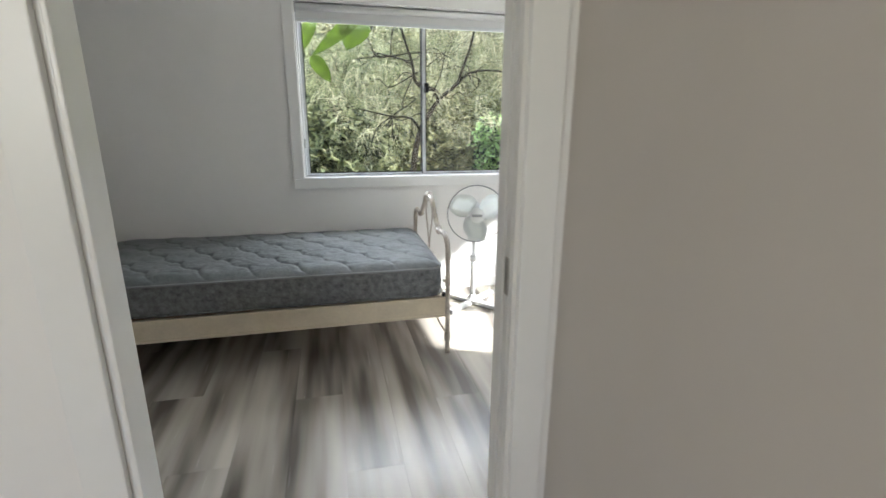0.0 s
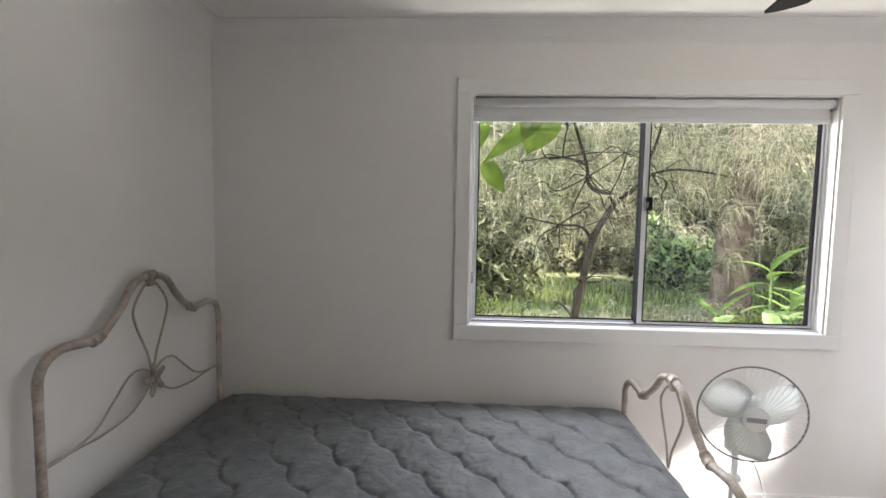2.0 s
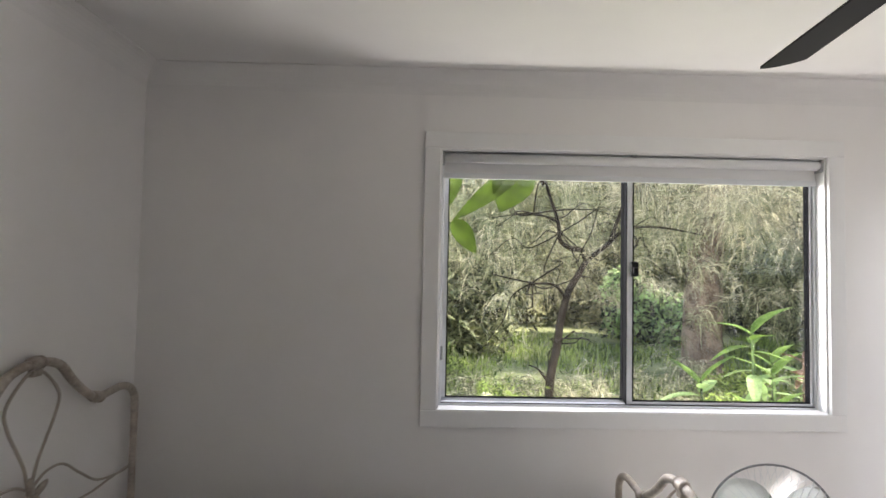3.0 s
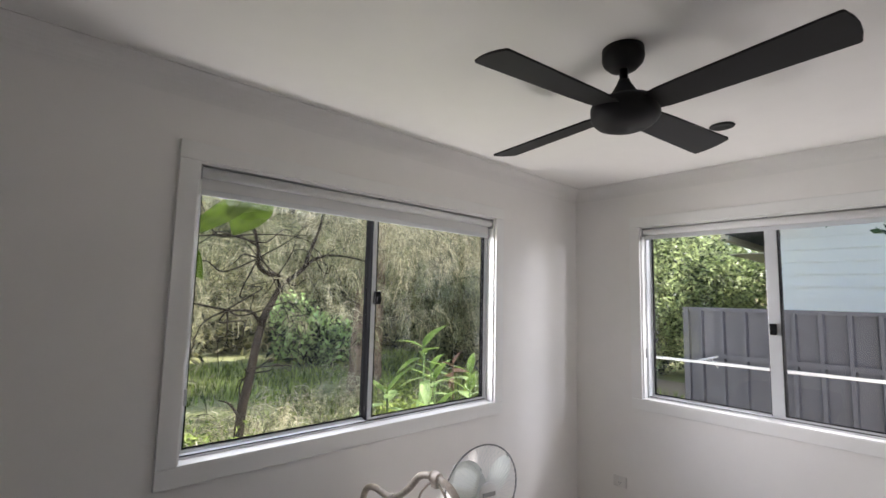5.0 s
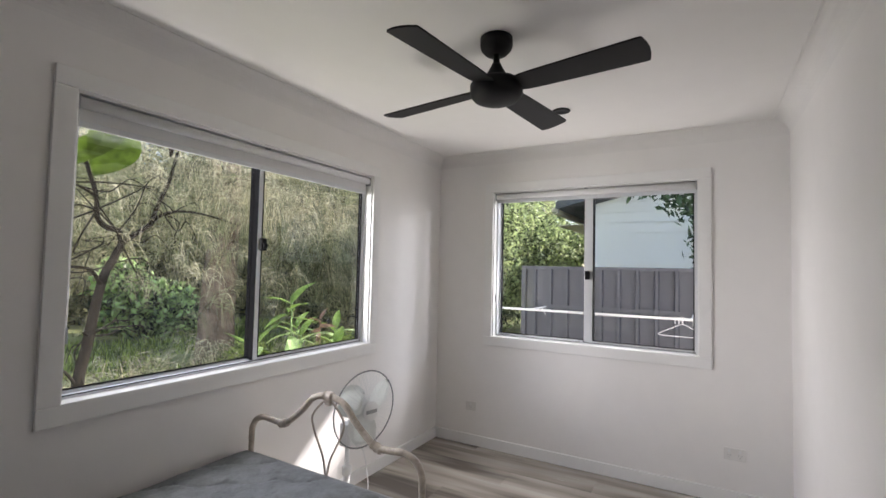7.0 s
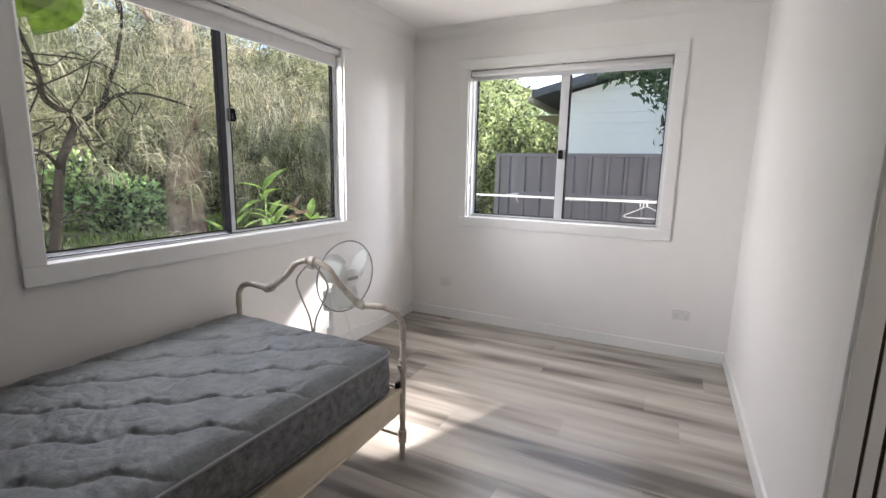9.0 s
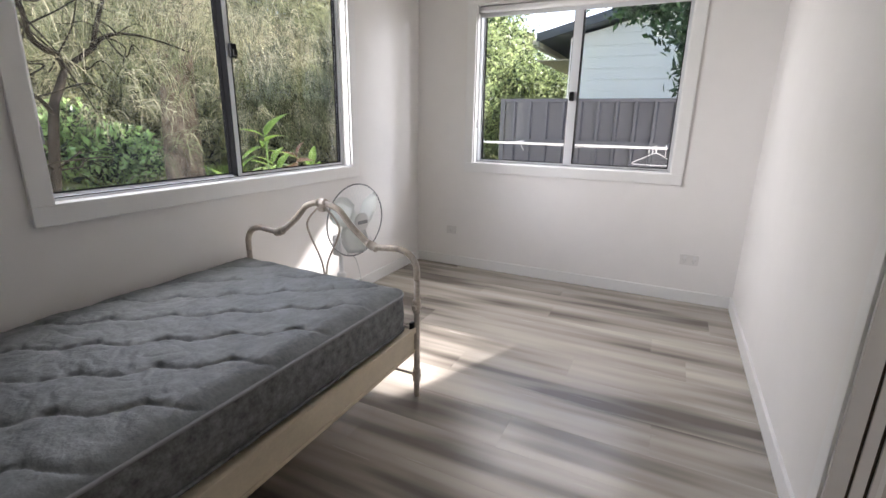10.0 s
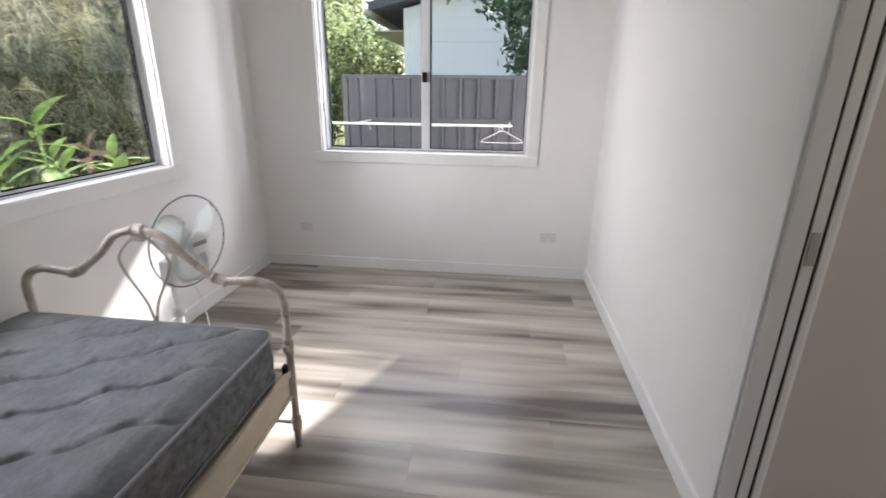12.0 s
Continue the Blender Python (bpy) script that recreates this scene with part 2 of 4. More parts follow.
def from_arrays(name, verts, faces, material, parent=None, label="", kind="", smooth=False):
    me = bpy.data.meshes.new(name)
    me.from_pydata(verts, [], faces)
    me.materials.append(material)
    if smooth:
        me.shade_smooth()
    ob = new(name, me)
    if parent is not None:
        ob.parent = parent
    return tagged(ob, label=label, kind=kind)


def thing(name, label, category, at=(0, 0, 0), group="", kind=""):
    ob = new(name)
    ob.location = at
    ob.empty_display_size = 0.1
    return tagged(ob, label, category, group, kind)


def smooth_line(points, steps=8, closed=False):
    """Catmull-Rom through the points."""
    p = [Vector(q) for q in points]
    n, out = len(p), []
    for i in range(n if closed else n - 1):
        a, b, c, d = (p[(i + k) % n] if closed else p[min(max(i + k, 0), n - 1)] for k in (-1, 0, 1, 2))
        for s in range(steps):
            t = s / steps
            out.append(0.5 * ((2 * b) + (c - a) * t + (2 * a - 5 * b + 4 * c - d) * t * t + (3 * b - a - 3 * c + d) * t ** 3))
    if not closed:
        out.append(p[-1])
    return out


def tube_bm(line, radius, sides=10, bm=None, closed=False, taper=None):
    """A round bar along a line; radius may follow taper(0..1)."""
    bm = bm or bmesh.new()
    n, rings, side = len(line), [], None
    for i, p in enumerate(line):
        a, b = line[(i - 1) % n if closed else max(i - 1, 0)], line[(i + 1) % n if closed else min(i + 1, n - 1)]
        d = (b - a).normalized()
        if side is None:
            side = d.orthogonal().normalized()
        side = (side - d * side.dot(d)).normalized()
        up = d.cross(side)
        r = radius * (taper(i / max(n - 1, 1)) if taper else 1)
        rings.append([bm.verts.new(p + (side * math.cos(k * math.tau / sides) + up * math.sin(k * math.tau / sides)) * r) for k in range(sides)])
    for i in range(n if closed else n - 1):
        u, v = rings[i], rings[(i + 1) % n]
        for k in range(sides):
            bm.faces.new((u[k], u[(k + 1) % sides], v[(k + 1) % sides], v[k]))
    if not closed:
        bm.faces.new(rings[0][::-1])
        bm.faces.new(rings[-1])
    return bm


def lathe_bm(profile, at=(0, 0, 0), sides=24, bm=None):
    """A turned shape from (radius, height) pairs, about an upright axis."""
    bm = bm or bmesh.new()
    o, rings = Vector(at), []
    for r, h in profile:
        rings.append([bm.verts.new(o + Vector((r * math.cos(k * math.tau / sides), r * math.sin(k * math.tau / sides), h))) for k in range(sides)])
    for u, v in zip(rings, rings[1:]):
        for k in range(sides):
            bm.faces.new((u[k], u[(k + 1) % sides], v[(k + 1) % sides], v[k]))
    bm.faces.new(rings[0][::-1])
    bm.faces.new(rings[-1])
    return bm


# ---- the room: inner faces of the walls ----
WEST, EAST, SOUTH, NORTH, CEIL = -1.445, 2.565, 0.945, 3.415, 2.385
HALL_Y, HALL_E, HALL_W, HALL_S = 0.845, 0.515, -2.4, -2.6
DOOR_W, DOOR_E, DOOR_H = -0.356, 0.404, 2.05
A0, A1, AZ0, AZ1 = -0.133, 1.613, 0.908, 2.060     # north window opening
B0, B1, BZ0, BZ1 = 1.436, 2.906, 0.893, 2.065      # east window opening


def wall(name, axis, inner, outer, u0, u1, z0, z1, hole=None, label=""):
    """A thick wall across one axis with one opening right through it."""
    def block(bm, a, b, c, d):
        if axis == "y":
            box_bm(a, b, inner, outer, c, d, bm=bm)
        else:
            box_bm(inner, outer, a, b, c, d, bm=bm)
    bm = bmesh.new()
    if hole:
        h0, h1, k0, k1 = hole
        block(bm, u0, h0, z0, z1)
        block(bm, h1, u1, z0, z1)
        block(bm, h0, h1, k1, z1)
        if k0 > z0:
            block(bm, h0, h1, z0, k0)
    else:
        block(bm, u0, u1, z0, z1)
    return tagged(part(name, bm, M_HALL_SHADE if "hall" in name else M_WALL), label or "white painted plaster wall", "wall", kind="structure")


TOP = 2.62
wall("wall_north", "y", NORTH, NORTH + 0.090, WEST - 0.2, EAST + 0.2, -0.3, TOP, (A0, A1, AZ0, AZ1), "white painted wall with a wide sliding window")
wall("wall_east", "x", EAST, EAST + 0.090, HALL_S, NORTH, -0.3, TOP, (B0, B1, BZ0, BZ1), "white painted wall with a sliding window")
wall("wall_west", "x", WEST, WEST - 0.2, SOUTH, NORTH, -0.3, TOP, label="plain white painted wall behind the bed head")
wall("wall_south", "y", SOUTH, HALL_Y, WEST - 0.2, EAST, -0.02, TOP, (DOOR_W - 0.018, DOOR_E + 0.018, -0.02, DOOR_H + 0.018), "white painted wall with a pocket door opening")
wall("wall_hall_east", "x", HALL_E, HALL_E + 0.12, HALL_S, HALL_Y, -0.02, TOP, label="beige-white hall wall, its colour darkened for the dim hall")
wall("wall_hall_west", "x", HALL_W, HALL_W - 0.12, HALL_S, HALL_Y, -0.02, TOP, label="beige-white hall wall, its colour darkened for the dim hall")
# Unseen wall; its opening is added for the hall fill lamp.
wall("wall_hall_south", "y", HALL_S, HALL_S - 0.2, HALL_W - 0.12, EAST + 0.2, -0.3, TOP, (-2.2, -0.8, 0.9, 2.1), "beige-white hall wall, colour darkened, with an added lamp opening")
wall("wall_hall_north", "y", HALL_Y, HALL_Y + 0.1, HALL_W - 0.12, WEST - 0.2, -0.02, TOP, label="beige-white hall wall, its colour darkened for the dim hall")
tagged(part("ceiling", box_bm(HALL_W - 0.12, EAST + 0.2, HALL_S - 0.2, NORTH + 0.2, CEIL, CEIL + 0.1), M_CEIL), "flat white plasterboard ceiling", "ceiling", kind="structure")
floor = tagged(part("floor", box_bm(HALL_W - 0.12, EAST, HALL_S, HALL_Y, -0.12, -0.008, bm=box_bm(WEST - 0.2, EAST, HALL_Y, NORTH, -0.12, -0.008)), M_SLAB), "grey-brown oak-look vinyl plank floor", "floor", kind="structure")
# Unseen eave of invented depth, added to limit sun and sky at the windows.
tagged(part("shading_eave", box_bm(HALL_W - 0.9, EAST + 1.15, HALL_S - 0.8, NORTH + 0.45, TOP, TOP + 0.12, bm=box_bm(EAST + 0.2, EAST + 1.13, HALL_S - 0.8, NORTH + 0.45, 2.31, TOP)), M_FASCIA), "unseen boxed eave added to shade the windows", "eave", kind="structure")

# cove cornice round the ceiling
bm = bmesh.new()
COVE = 0.085
rings = []
for k in range(9):
    a = k / 8 * math.pi / 2
    # concave quarter: from the wall (0, -COVE) to the ceiling (COVE, 0), centred off the corner
    d, z = COVE - COVE * math.cos(a), CEIL - COVE + COVE * math.sin(a)
    rings.append([bm.verts.new(v) for v in ((WEST + d, SOUTH + d, z), (EAST - d, SOUTH + d, z), (EAST - d, NORTH - d, z), (WEST + d, NORTH - d, z))])
for u, v in zip(rings, rings[1:]):
    for k in range(4):
        bm.faces.new((u[k], u[(k + 1) % 4], v[(k + 1) % 4], v[k]))
lip = [[bm.verts.new(v) for v in ((WEST + d, SOUTH + d, z), (EAST - d, SOUTH + d, z), (EAST - d, NORTH - d, z), (WEST + d, NORTH - d, z))] for d, z in ((COVE + 0.012, CEIL - 0.004), (COVE + 0.012, CEIL))]
for u, v in ((rings[-1], lip[0]), (lip[0], lip[1])):
    for k in range(4):
        bm.faces.new((u[k], u[(k + 1) % 4], v[(k + 1) % 4], v[k]))
cornice = tagged(part("cornice", bm, M_CEIL, smooth=False), "white coved plaster cornice", "cornice", kind="structure")


def skirting(name, x0, x1, y0, y1):
    bm = box_bm(x0, x1, y0, y1, 0.0, 0.085, 0.004)
    tagged(part(name, bm, M_TRIM), "white painted skirting board", "skirting", kind="structure")


SK = 0.014
skirting("baseboard_north", WEST, EAST, NORTH - SK, NORTH + 0.002)
skirting("baseboard_east", EAST - SK, EAST + 0.002, SOUTH + SK, NORTH - SK)
skirting("baseboard_south", DOOR_E + 0.072, EAST, SOUTH - 0.002, SOUTH + SK)
skirting("baseboard_west", WEST - 0.002, WEST + SK, SOUTH + SK, NORTH - SK)
skirting("baseboard_corner", WEST + SK, DOOR_W - 0.072, SOUTH - 0.002, SOUTH + SK)
skirting("baseboard_hall", HALL_E - SK, HALL_E + 0.002, HALL_S, HALL_Y - 0.02)


# ---- windows ----
def make_window(name, label, axis, face, u0, u1, z0, z1, m0, m1, sash_low, low_stile, high_stile):
    """A two-pane aluminium slider in a cased opening. m0, m1: edges of the meeting stile; sash_low: the sliding sash is the low-u one."""
    w = thing(name, label, "window", kind="structure")

    def bx(a, b, c, d, e, f, bevel=0.0, bm=None):
        return box_bm(a, b, face + c, face + d, e, f, bevel, bm) if axis == "y" else box_bm(face + c, face + d, a, b, e, f, bevel, bm)
    cw, ct = 0.072, 0.018
    for a, b, e, f in ((u0 - cw, u1 + cw, z1, z1 + cw), (u0 - cw, u1 + cw, z0 - cw, z0), (u0 - cw, u0, z0, z1), (u1, u1 + cw, z0, z1)):
        part("casing", bx(a, b, -ct, 0.0, e, f, 0.004), M_TRIM, w)
    part("window_sill", bx(u0, u1, -ct + 0.002, 0.060, z0 - 0.002, z0 + 0.004, 0.002), M_TRIM, w)
    lin, side, foot = 0.008, 0.012, 0.011
    for a, b, e, f in ((u0, u0 + lin, z0 + 0.004, z1), (u1 - lin, u1, z0 + 0.004, z1), (u0 + lin, u1 - lin, z1 - lin, z1)):
        part("reveal_lining", bx(a, b, 0.0, 0.050, e, f), M_TRIM, w)
    i0, i1, k0, k1 = u0 + lin, u1 - lin, z0 + 0.004, z1 - lin
    fr = bx(i0, i1, 0.050, 0.135, k0 - 0.003, k0 + foot, 0.002)
    bx(i0, i1, 0.050, 0.135, k1 - 0.03, k1, 0.002, fr)
    bx(i0, i0 + side, 0.050, 0.089 if sash_low else 0.135, k0 + foot, k1 - 0.03, 0.002, fr)
    bx(i1 - side, i1, 0.050, 0.135 if sash_low else 0.089, k0 + foot, k1 - 0.03, 0.002, fr)
    frame_ob = part("window_frame", fr, M_ALU, w, "silver-white aluminium frame")
    part("sill_track", bx(i0 + side, i1 - side, 0.092, 0.098, k0 + foot, k0 + foot + 0.006), M_ALU, frame_ob)
    part("track_groove", bx(i0 + side, i1 - side, 0.0495, 0.056, k0 + foot - 0.001, k0 + foot + 0.002), M_GASKET, frame_ob, "black slot along the sill track")
    e, f = k0 + foot + 0.001, k1 - 0.03
    for low in (True, False):
        a, b = (i0 + side, m1) if low else (m0, i1 - side)
        slides = low == sash_low
        c = 0.060 if slides else 0.104
        rail = 0.013 if slides else 0.009
        inner_stile = m1 - m0
        s = bx(a, b, c, c + 0.026, e, e + rail, 0.002)
        bx(a, b, c, c + 0.026, f - 0.02, f, 0.002, s)
        if low:
            sa, sb = (a, a + low_stile), (b - inner_stile, b)
        else:
            sa, sb = (a, a + inner_stile), (b - high_stile, b)
        for p, q in (sa, sb):
            bx(p, q, c, c + 0.026, e + rail, f - 0.02, 0.002, s)
        sash = part("sash", s, M_ALU, w)
        g0, g1 = sa[1], sb[0]
        pane = part("pane", bx(g0, g1, c + 0.011, c + 0.015, e + rail, f - 0.02), M_GLASS, w, "clear glass pane")
        pane.visible_shadow = False
        gk = bx(g0, g1, c - 0.0015, c + 0.010, e + rail, e + rail + 0.005)
        for p, q, r, t in ((g0, g1, f - 0.025, f - 0.02), (g0, g0 + 0.005, e + rail, f - 0.02), (g1 - 0.005, g1, e + rail, f - 0.02)):
            bx(p, q, c - 0.0015, c + 0.010, r, t, bm=gk)
        # Black strips behind the glass darken stile sides that catch the light.
        for p, q in ((g0, g0 + 0.003), (g1 - 0.003, g1)):
            bx(p, q, c + 0.0155, c + 0.0265, e + rail, f - 0.02, bm=gk)
        part("gasket", gk, M_GASKET, sash, "thin black rubber gasket with strips that darken lit frame sides")
        if slides:
            p, q = (m1, m1 + 0.003) if low else (m0 - 0.003, m0)
            part("interlock_seal_shade", bx(p, q, c + 0.004, 0.106, e, f), M_GASKET, sash, "black seal and shade strip where the sashes meet")
        else:
            # Added black strip that darkens the fixed stile's sunlit side.
            p, q = (m1, m1 + 0.003) if low else (m0 - 0.003, m0)
            part("interlock_seal_shade", bx(p, q, c - 0.010, c + 0.027, e, f), M_GASKET, sash, "black seal and shade strip where the sashes meet")
    return w


win_a = make_window("window_1", "wide white aluminium sliding window looking onto trees", "y", NORTH, A0, A1, AZ0, AZ1, 0.733, 0.757, False, 0.020, 0.014)
win_b = make_window("window_2", "white aluminium sliding window facing the grey fence", "x", EAST, B0, B1, BZ0, BZ1, 2.128, 2.190, True, 0.008, 0.012)
lt = box_bm(0.742, 0.776, NORTH + 0.036, NORTH + 0.060, 1.505, 1.572, 0.006)
box_bm(0.748, 0.770, NORTH + 0.024, NORTH + 0.038, 1.515, 1.545, 0.004, lt)
part("latch", lt, M_LATCH, win_a, "black sash latch")
lt = box_bm(EAST + 0.036, EAST + 0.060, 2.147, 2.181, 1.375, 1.440, 0.006)
box_bm(EAST + 0.024, EAST + 0.038, 2.153, 2.176, 1.382, 1.407, 0.004, lt)
part("latch", lt, M_LATCH, win_b, "black sash latch")


def make_blind(axis, face, u0, u1, z1, drop, cord_u, cord_z, label):
    b = thing("roller_blind", label, "blind", (0.5 * (u0 + u1), face + 0.04, z1) if axis == "y" else (face + 0.04, 0.5 * (u0 + u1), z1))
    o = b.location

    def put(u, w, z):
        return (Vector((u, face + w, z)) if axis == "y" else Vector((face + w, u, z))) - o
    r = 0.022
    part("roller", tube_bm([put(u0 + 0.018, 0.026, z1 - 0.034), put(u1 - 0.018, 0.026, z1 - 0.034)], r, 20), M_BLIND, b, "rolled white blind fabric", True)

    def bx(a, c, d, e, f, g, bev=0.0):
        p, q = put(a, d, f), put(c, e, g)
        return box_bm(p.x, q.x, p.y, q.y, p.z, q.z, bev)
    part("fabric", bx(u0 + 0.014, u1 - 0.014, 0.044, 0.047, z1 - 0.035, z1 - drop + 0.02), M_BLIND, b, "short hanging strip of white fabric")
    part("bottom_bar", bx(u0 + 0.012, u1 - 0.012, 0.037, 0.049, z1 - drop, z1 - drop + 0.026, 0.004), M_ALU, b, "white aluminium bottom bar")
    for a in (u0 + 0.0085, u1 - 0.0165):
        part("bracket", bx(a, a + 0.008, 0.004, 0.048, z1 - 0.066, z1 - 0.010, 0.003), M_GREY, b, "grey end bracket")
    part("cord", tube_bm([put(cord_u, 0.02, z1 - 0.06), put(cord_u, 0.02, cord_z)], 0.0022, 6), M_CORD, b, "thin white pull cord")
    part("cord_weight", tube_bm([put(cord_u, 0.02, cord_z + 0.03), put(cord_u, 0.02, cord_z - 0.03)], 0.006, 8), M_GREY, b)
    part("clip", bx(0.5 * (u0 + u1) - 0.012, 0.5 * (u0 + u1) + 0.012, 0.004, 0.024, z1 - 0.014, z1 - 0.008), M_GREY, b)
    return b


make_blind("y", NORTH, A0, A1, AZ1, 0.125, A0 + 0.018, 1.15, "white roller blind rolled up at the window head")
make_blind("x", EAST, B0, B1, BZ1, 0.085, B1 - 0.018, 1.2, "white roller blind rolled up at the window head")

# ---- pocket door and its trim ----
door = thing("door_1", "white pocket door slid open into the wall", "door", (DOOR_E, 0.885, 0), kind="structure")


def dbx(x0, x1, y0, y1, z0, z1, bev=0.0, bm=None):
    return box_bm(x0 - DOOR_E, x1 - DOOR_E, y0 - 0.885, y1 - 0.885, z0, z1, bev, bm)


leaf = part("door_leaf", dbx(DOOR_E + 0.002, DOOR_E + 0.017, 0.8655, 0.8935, 0.008, DOOR_H - 0.004, 0.0015), M_DOOR, door, "white painted door edge")
# Dark sheet stands in for the shade inside the door pocket.
part("slot_shade", dbx(DOOR_E + 0.006, DOOR_E + 0.0175, 0.857, 0.902, 0, DOOR_H), M_GAP_SHADE, door, "dark sheet for the shade in the door pocket")
for y0, y1 in ((0.902, 0.947), (0.843, 0.857)):
    part("jamb", dbx(DOOR_E, DOOR_E + 0.018, y0, y1, 0, DOOR_H, 0.0015), M_DOOR, door)
part("jamb", dbx(DOOR_W - 0.018, DOOR_W, 0.843, 0.947, 0, DOOR_H, 0.002), M_TRIM, door)
part("bead", dbx(DOOR_W - 0.002, DOOR_W + 0.008, 0.841, 0.851, 0, DOOR_H, 0.003), M_TRIM, door)
part("jamb", dbx(DOOR_W, DOOR_E, 0.843, 0.947, DOOR_H, DOOR_H + 0.018), M_TRIM, door)
latch = part("latch_plate", dbx(DOOR_E - 0.0005, DOOR_E + 0.004, 0.8685, 0.8905, 0.92, 1.005, 0.002), M_STEEL, leaf, "brushed steel edge pull")
for y, s in ((0.947, 1), (0.843, -1)):
    for x0, x1 in ((DOOR_W - 0.082, DOOR_W - 0.010), (DOOR_E + 0.010, DOOR_E + 0.072 if s > 0 else DOOR_E + 0.085)):
        t = 0.009 if s > 0 else 0.016
        part("casing", dbx(x0, x1, y - 0.004 * s, y + t * s, 0, DOOR_H + 0.06, 0.003), M_TRIM, door)
    part("casing", dbx(DOOR_W - 0.082, DOOR_E + 0.072, y - 0.004 * s, y + 0.012 * s, DOOR_H + 0.06, DOOR_H + 0.12, 0.003), M_TRIM, door)

# ---- iron bed ----
bed = thing("iron_bed", "cream enamelled iron single bed frame with curled ends", "bed", (-0.36, 2.86, 0))
BO = bed.location
FOOT, HEADX = 0.650, -1.400


def bend(x, pts, steps=7):
    return [v - BO for v in smooth_line([(x, y, z) for y, z in pts], steps)]


def knot(x, y, z, ang, parent, r=0.017, ln=0.05):
    """A cast collar on a bar, at ang degrees in the y-z plane."""
    d = Vector((0, math.cos(radians(ang)), math.sin(radians(ang))))
    c = Vector((x, y, z)) - BO
    line = [c + d * ln * k for k in (-0.5, -0.36, -0.3, 0, 0.3, 0.36, 0.5)]
    prof = (1.05, 1.25, 1.0, 1.35, 1.0, 1.25, 1.05)
    part("collar", tube_bm(line, r, 10, taper=lambda t: prof[min(6, int(t * 6 + 0.5))]), M_IRON, parent, smooth=True)


def bed_end(name, x, top, peak, post_top, label):
    """Posts, humped top bar, balloon-shaped wire, collars; top: height of the shoulders."""
    yc, y0, y1 = 2.856, 2.356, 3.356
    pts = [(y0, post_top), (y0 + 0.004, top - 0.06), (y0 + 0.035, top - 0.015), (y0 + 0.09, top + 0.004), (y0 + 0.16, top), (y0 + 0.225, top - 0.002),
           (y0 + 0.285, top + 0.035), (y0 + 0.345, top + 0.5 * (peak - top)), (y0 + 0.41, peak - 0.02), (yc, peak)]
    full = pts + [(2 * yc - y, z) for y, z in pts[-2::-1]]
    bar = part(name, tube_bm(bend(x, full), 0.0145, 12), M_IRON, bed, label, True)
    for s in (-1, 1):
        knot(x, yc + s * 0.275, top, -20 * s, bar, 0.0165, 0.055)
    knot(x, yc, peak, 0, bar, 0.018, 0.05)
    for y in (y0, y1):
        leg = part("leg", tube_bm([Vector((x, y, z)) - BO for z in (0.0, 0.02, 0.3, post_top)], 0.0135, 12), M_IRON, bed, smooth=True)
        for z, r in ((0.44, 0.018), (0.105, 0.019)):
            part("collar", tube_bm([Vector((x, y, z + h)) - BO for h in (-0.032, -0.026, -0.014, 0.0, 0.014, 0.026, 0.032)], r, 12,
                                   taper=lambda t: (0.75, 1.05, 0.85, 1.1, 0.85, 1.05, 0.75)[min(6, int(t * 6 + 0.5))]), M_IRON, leg, smooth=True)
        part("bolt_lug", box_bm(x - BO.x - (0.03 if x > 0 else -0.03), x - BO.x, y - BO.y - 0.01, y - BO.y + 0.01, 0.43, 0.45, 0.004), M_IRON, leg)
    part("stretcher", tube_bm([Vector((x, y0, 0.105)) - BO, Vector((x, y1, 0.105)) - BO], 0.006, 8), M_IRON, bed, smooth=True)
    return bar, yc


foot_bar, YC = bed_end("footboard_bar", FOOT, 0.683, 0.850, 0.56, "cream iron tube bent into a hump")
head_bar, YC = bed_end("headboard_bar", HEADX, 1.025, 1.205, 0.90, "cream iron tube bent into a tall hump")
BALLOON = [(0, 0), (-0.05, -0.028), (-0.094, -0.085), (-0.082, -0.14), (-0.05, -0.20), (-0.02, -0.26), (-0.004, -0.33)]
for x, peak in ((FOOT, 0.832), (HEADX, 1.185)):
    k = 1.0 if x > 0 else 1.05
    pts = [(YC + y * k, peak + z * k * (1 if x > 0 else 1.12)) for y, z in BALLOON]
    whole = pts[::-1] + [(2 * YC - y, z) for y, z in pts[1:]]
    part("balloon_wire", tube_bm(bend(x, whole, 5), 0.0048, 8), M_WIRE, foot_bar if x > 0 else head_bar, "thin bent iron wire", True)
    bar = foot_bar if x > 0 else head_bar
    part("clasp", box_bm(x - BO.x - 0.011, x - BO.x + 0.011, YC - BO.y - 0.017, YC - BO.y + 0.017, peak - 0.022, peak + 0.012, 0.006), M_IRON, bar)
    z = peak - 0.4
    for s in (-1, 1):
        # curled wires spreading from the flower to the posts
        line = [(YC + s * a, z + b) for a, b in ((0.01, 0.03), (0.06, 0.06), (0.13, 0.055), (0.21, -0.01), (0.30, -0.075), (0.42, -0.10), (0.498, -0.10))]
        part("scroll_wire", tube_bm(bend(x, line, 5), 0.0045, 8), M_WIRE, bar, smooth=True)
        line = [(YC + s * a, z + b) for a, b in ((0.02, -0.02), (0.12, -0.085), (0.26, -0.105), (0.36, -0.10), (0.498, -0.095))]
        part("scroll_wire", tube_bm(bend(x, line, 5), 0.0045, 8), M_WIRE, bar, smooth=True)
# cast flower on the headboard
fl = bmesh.new()
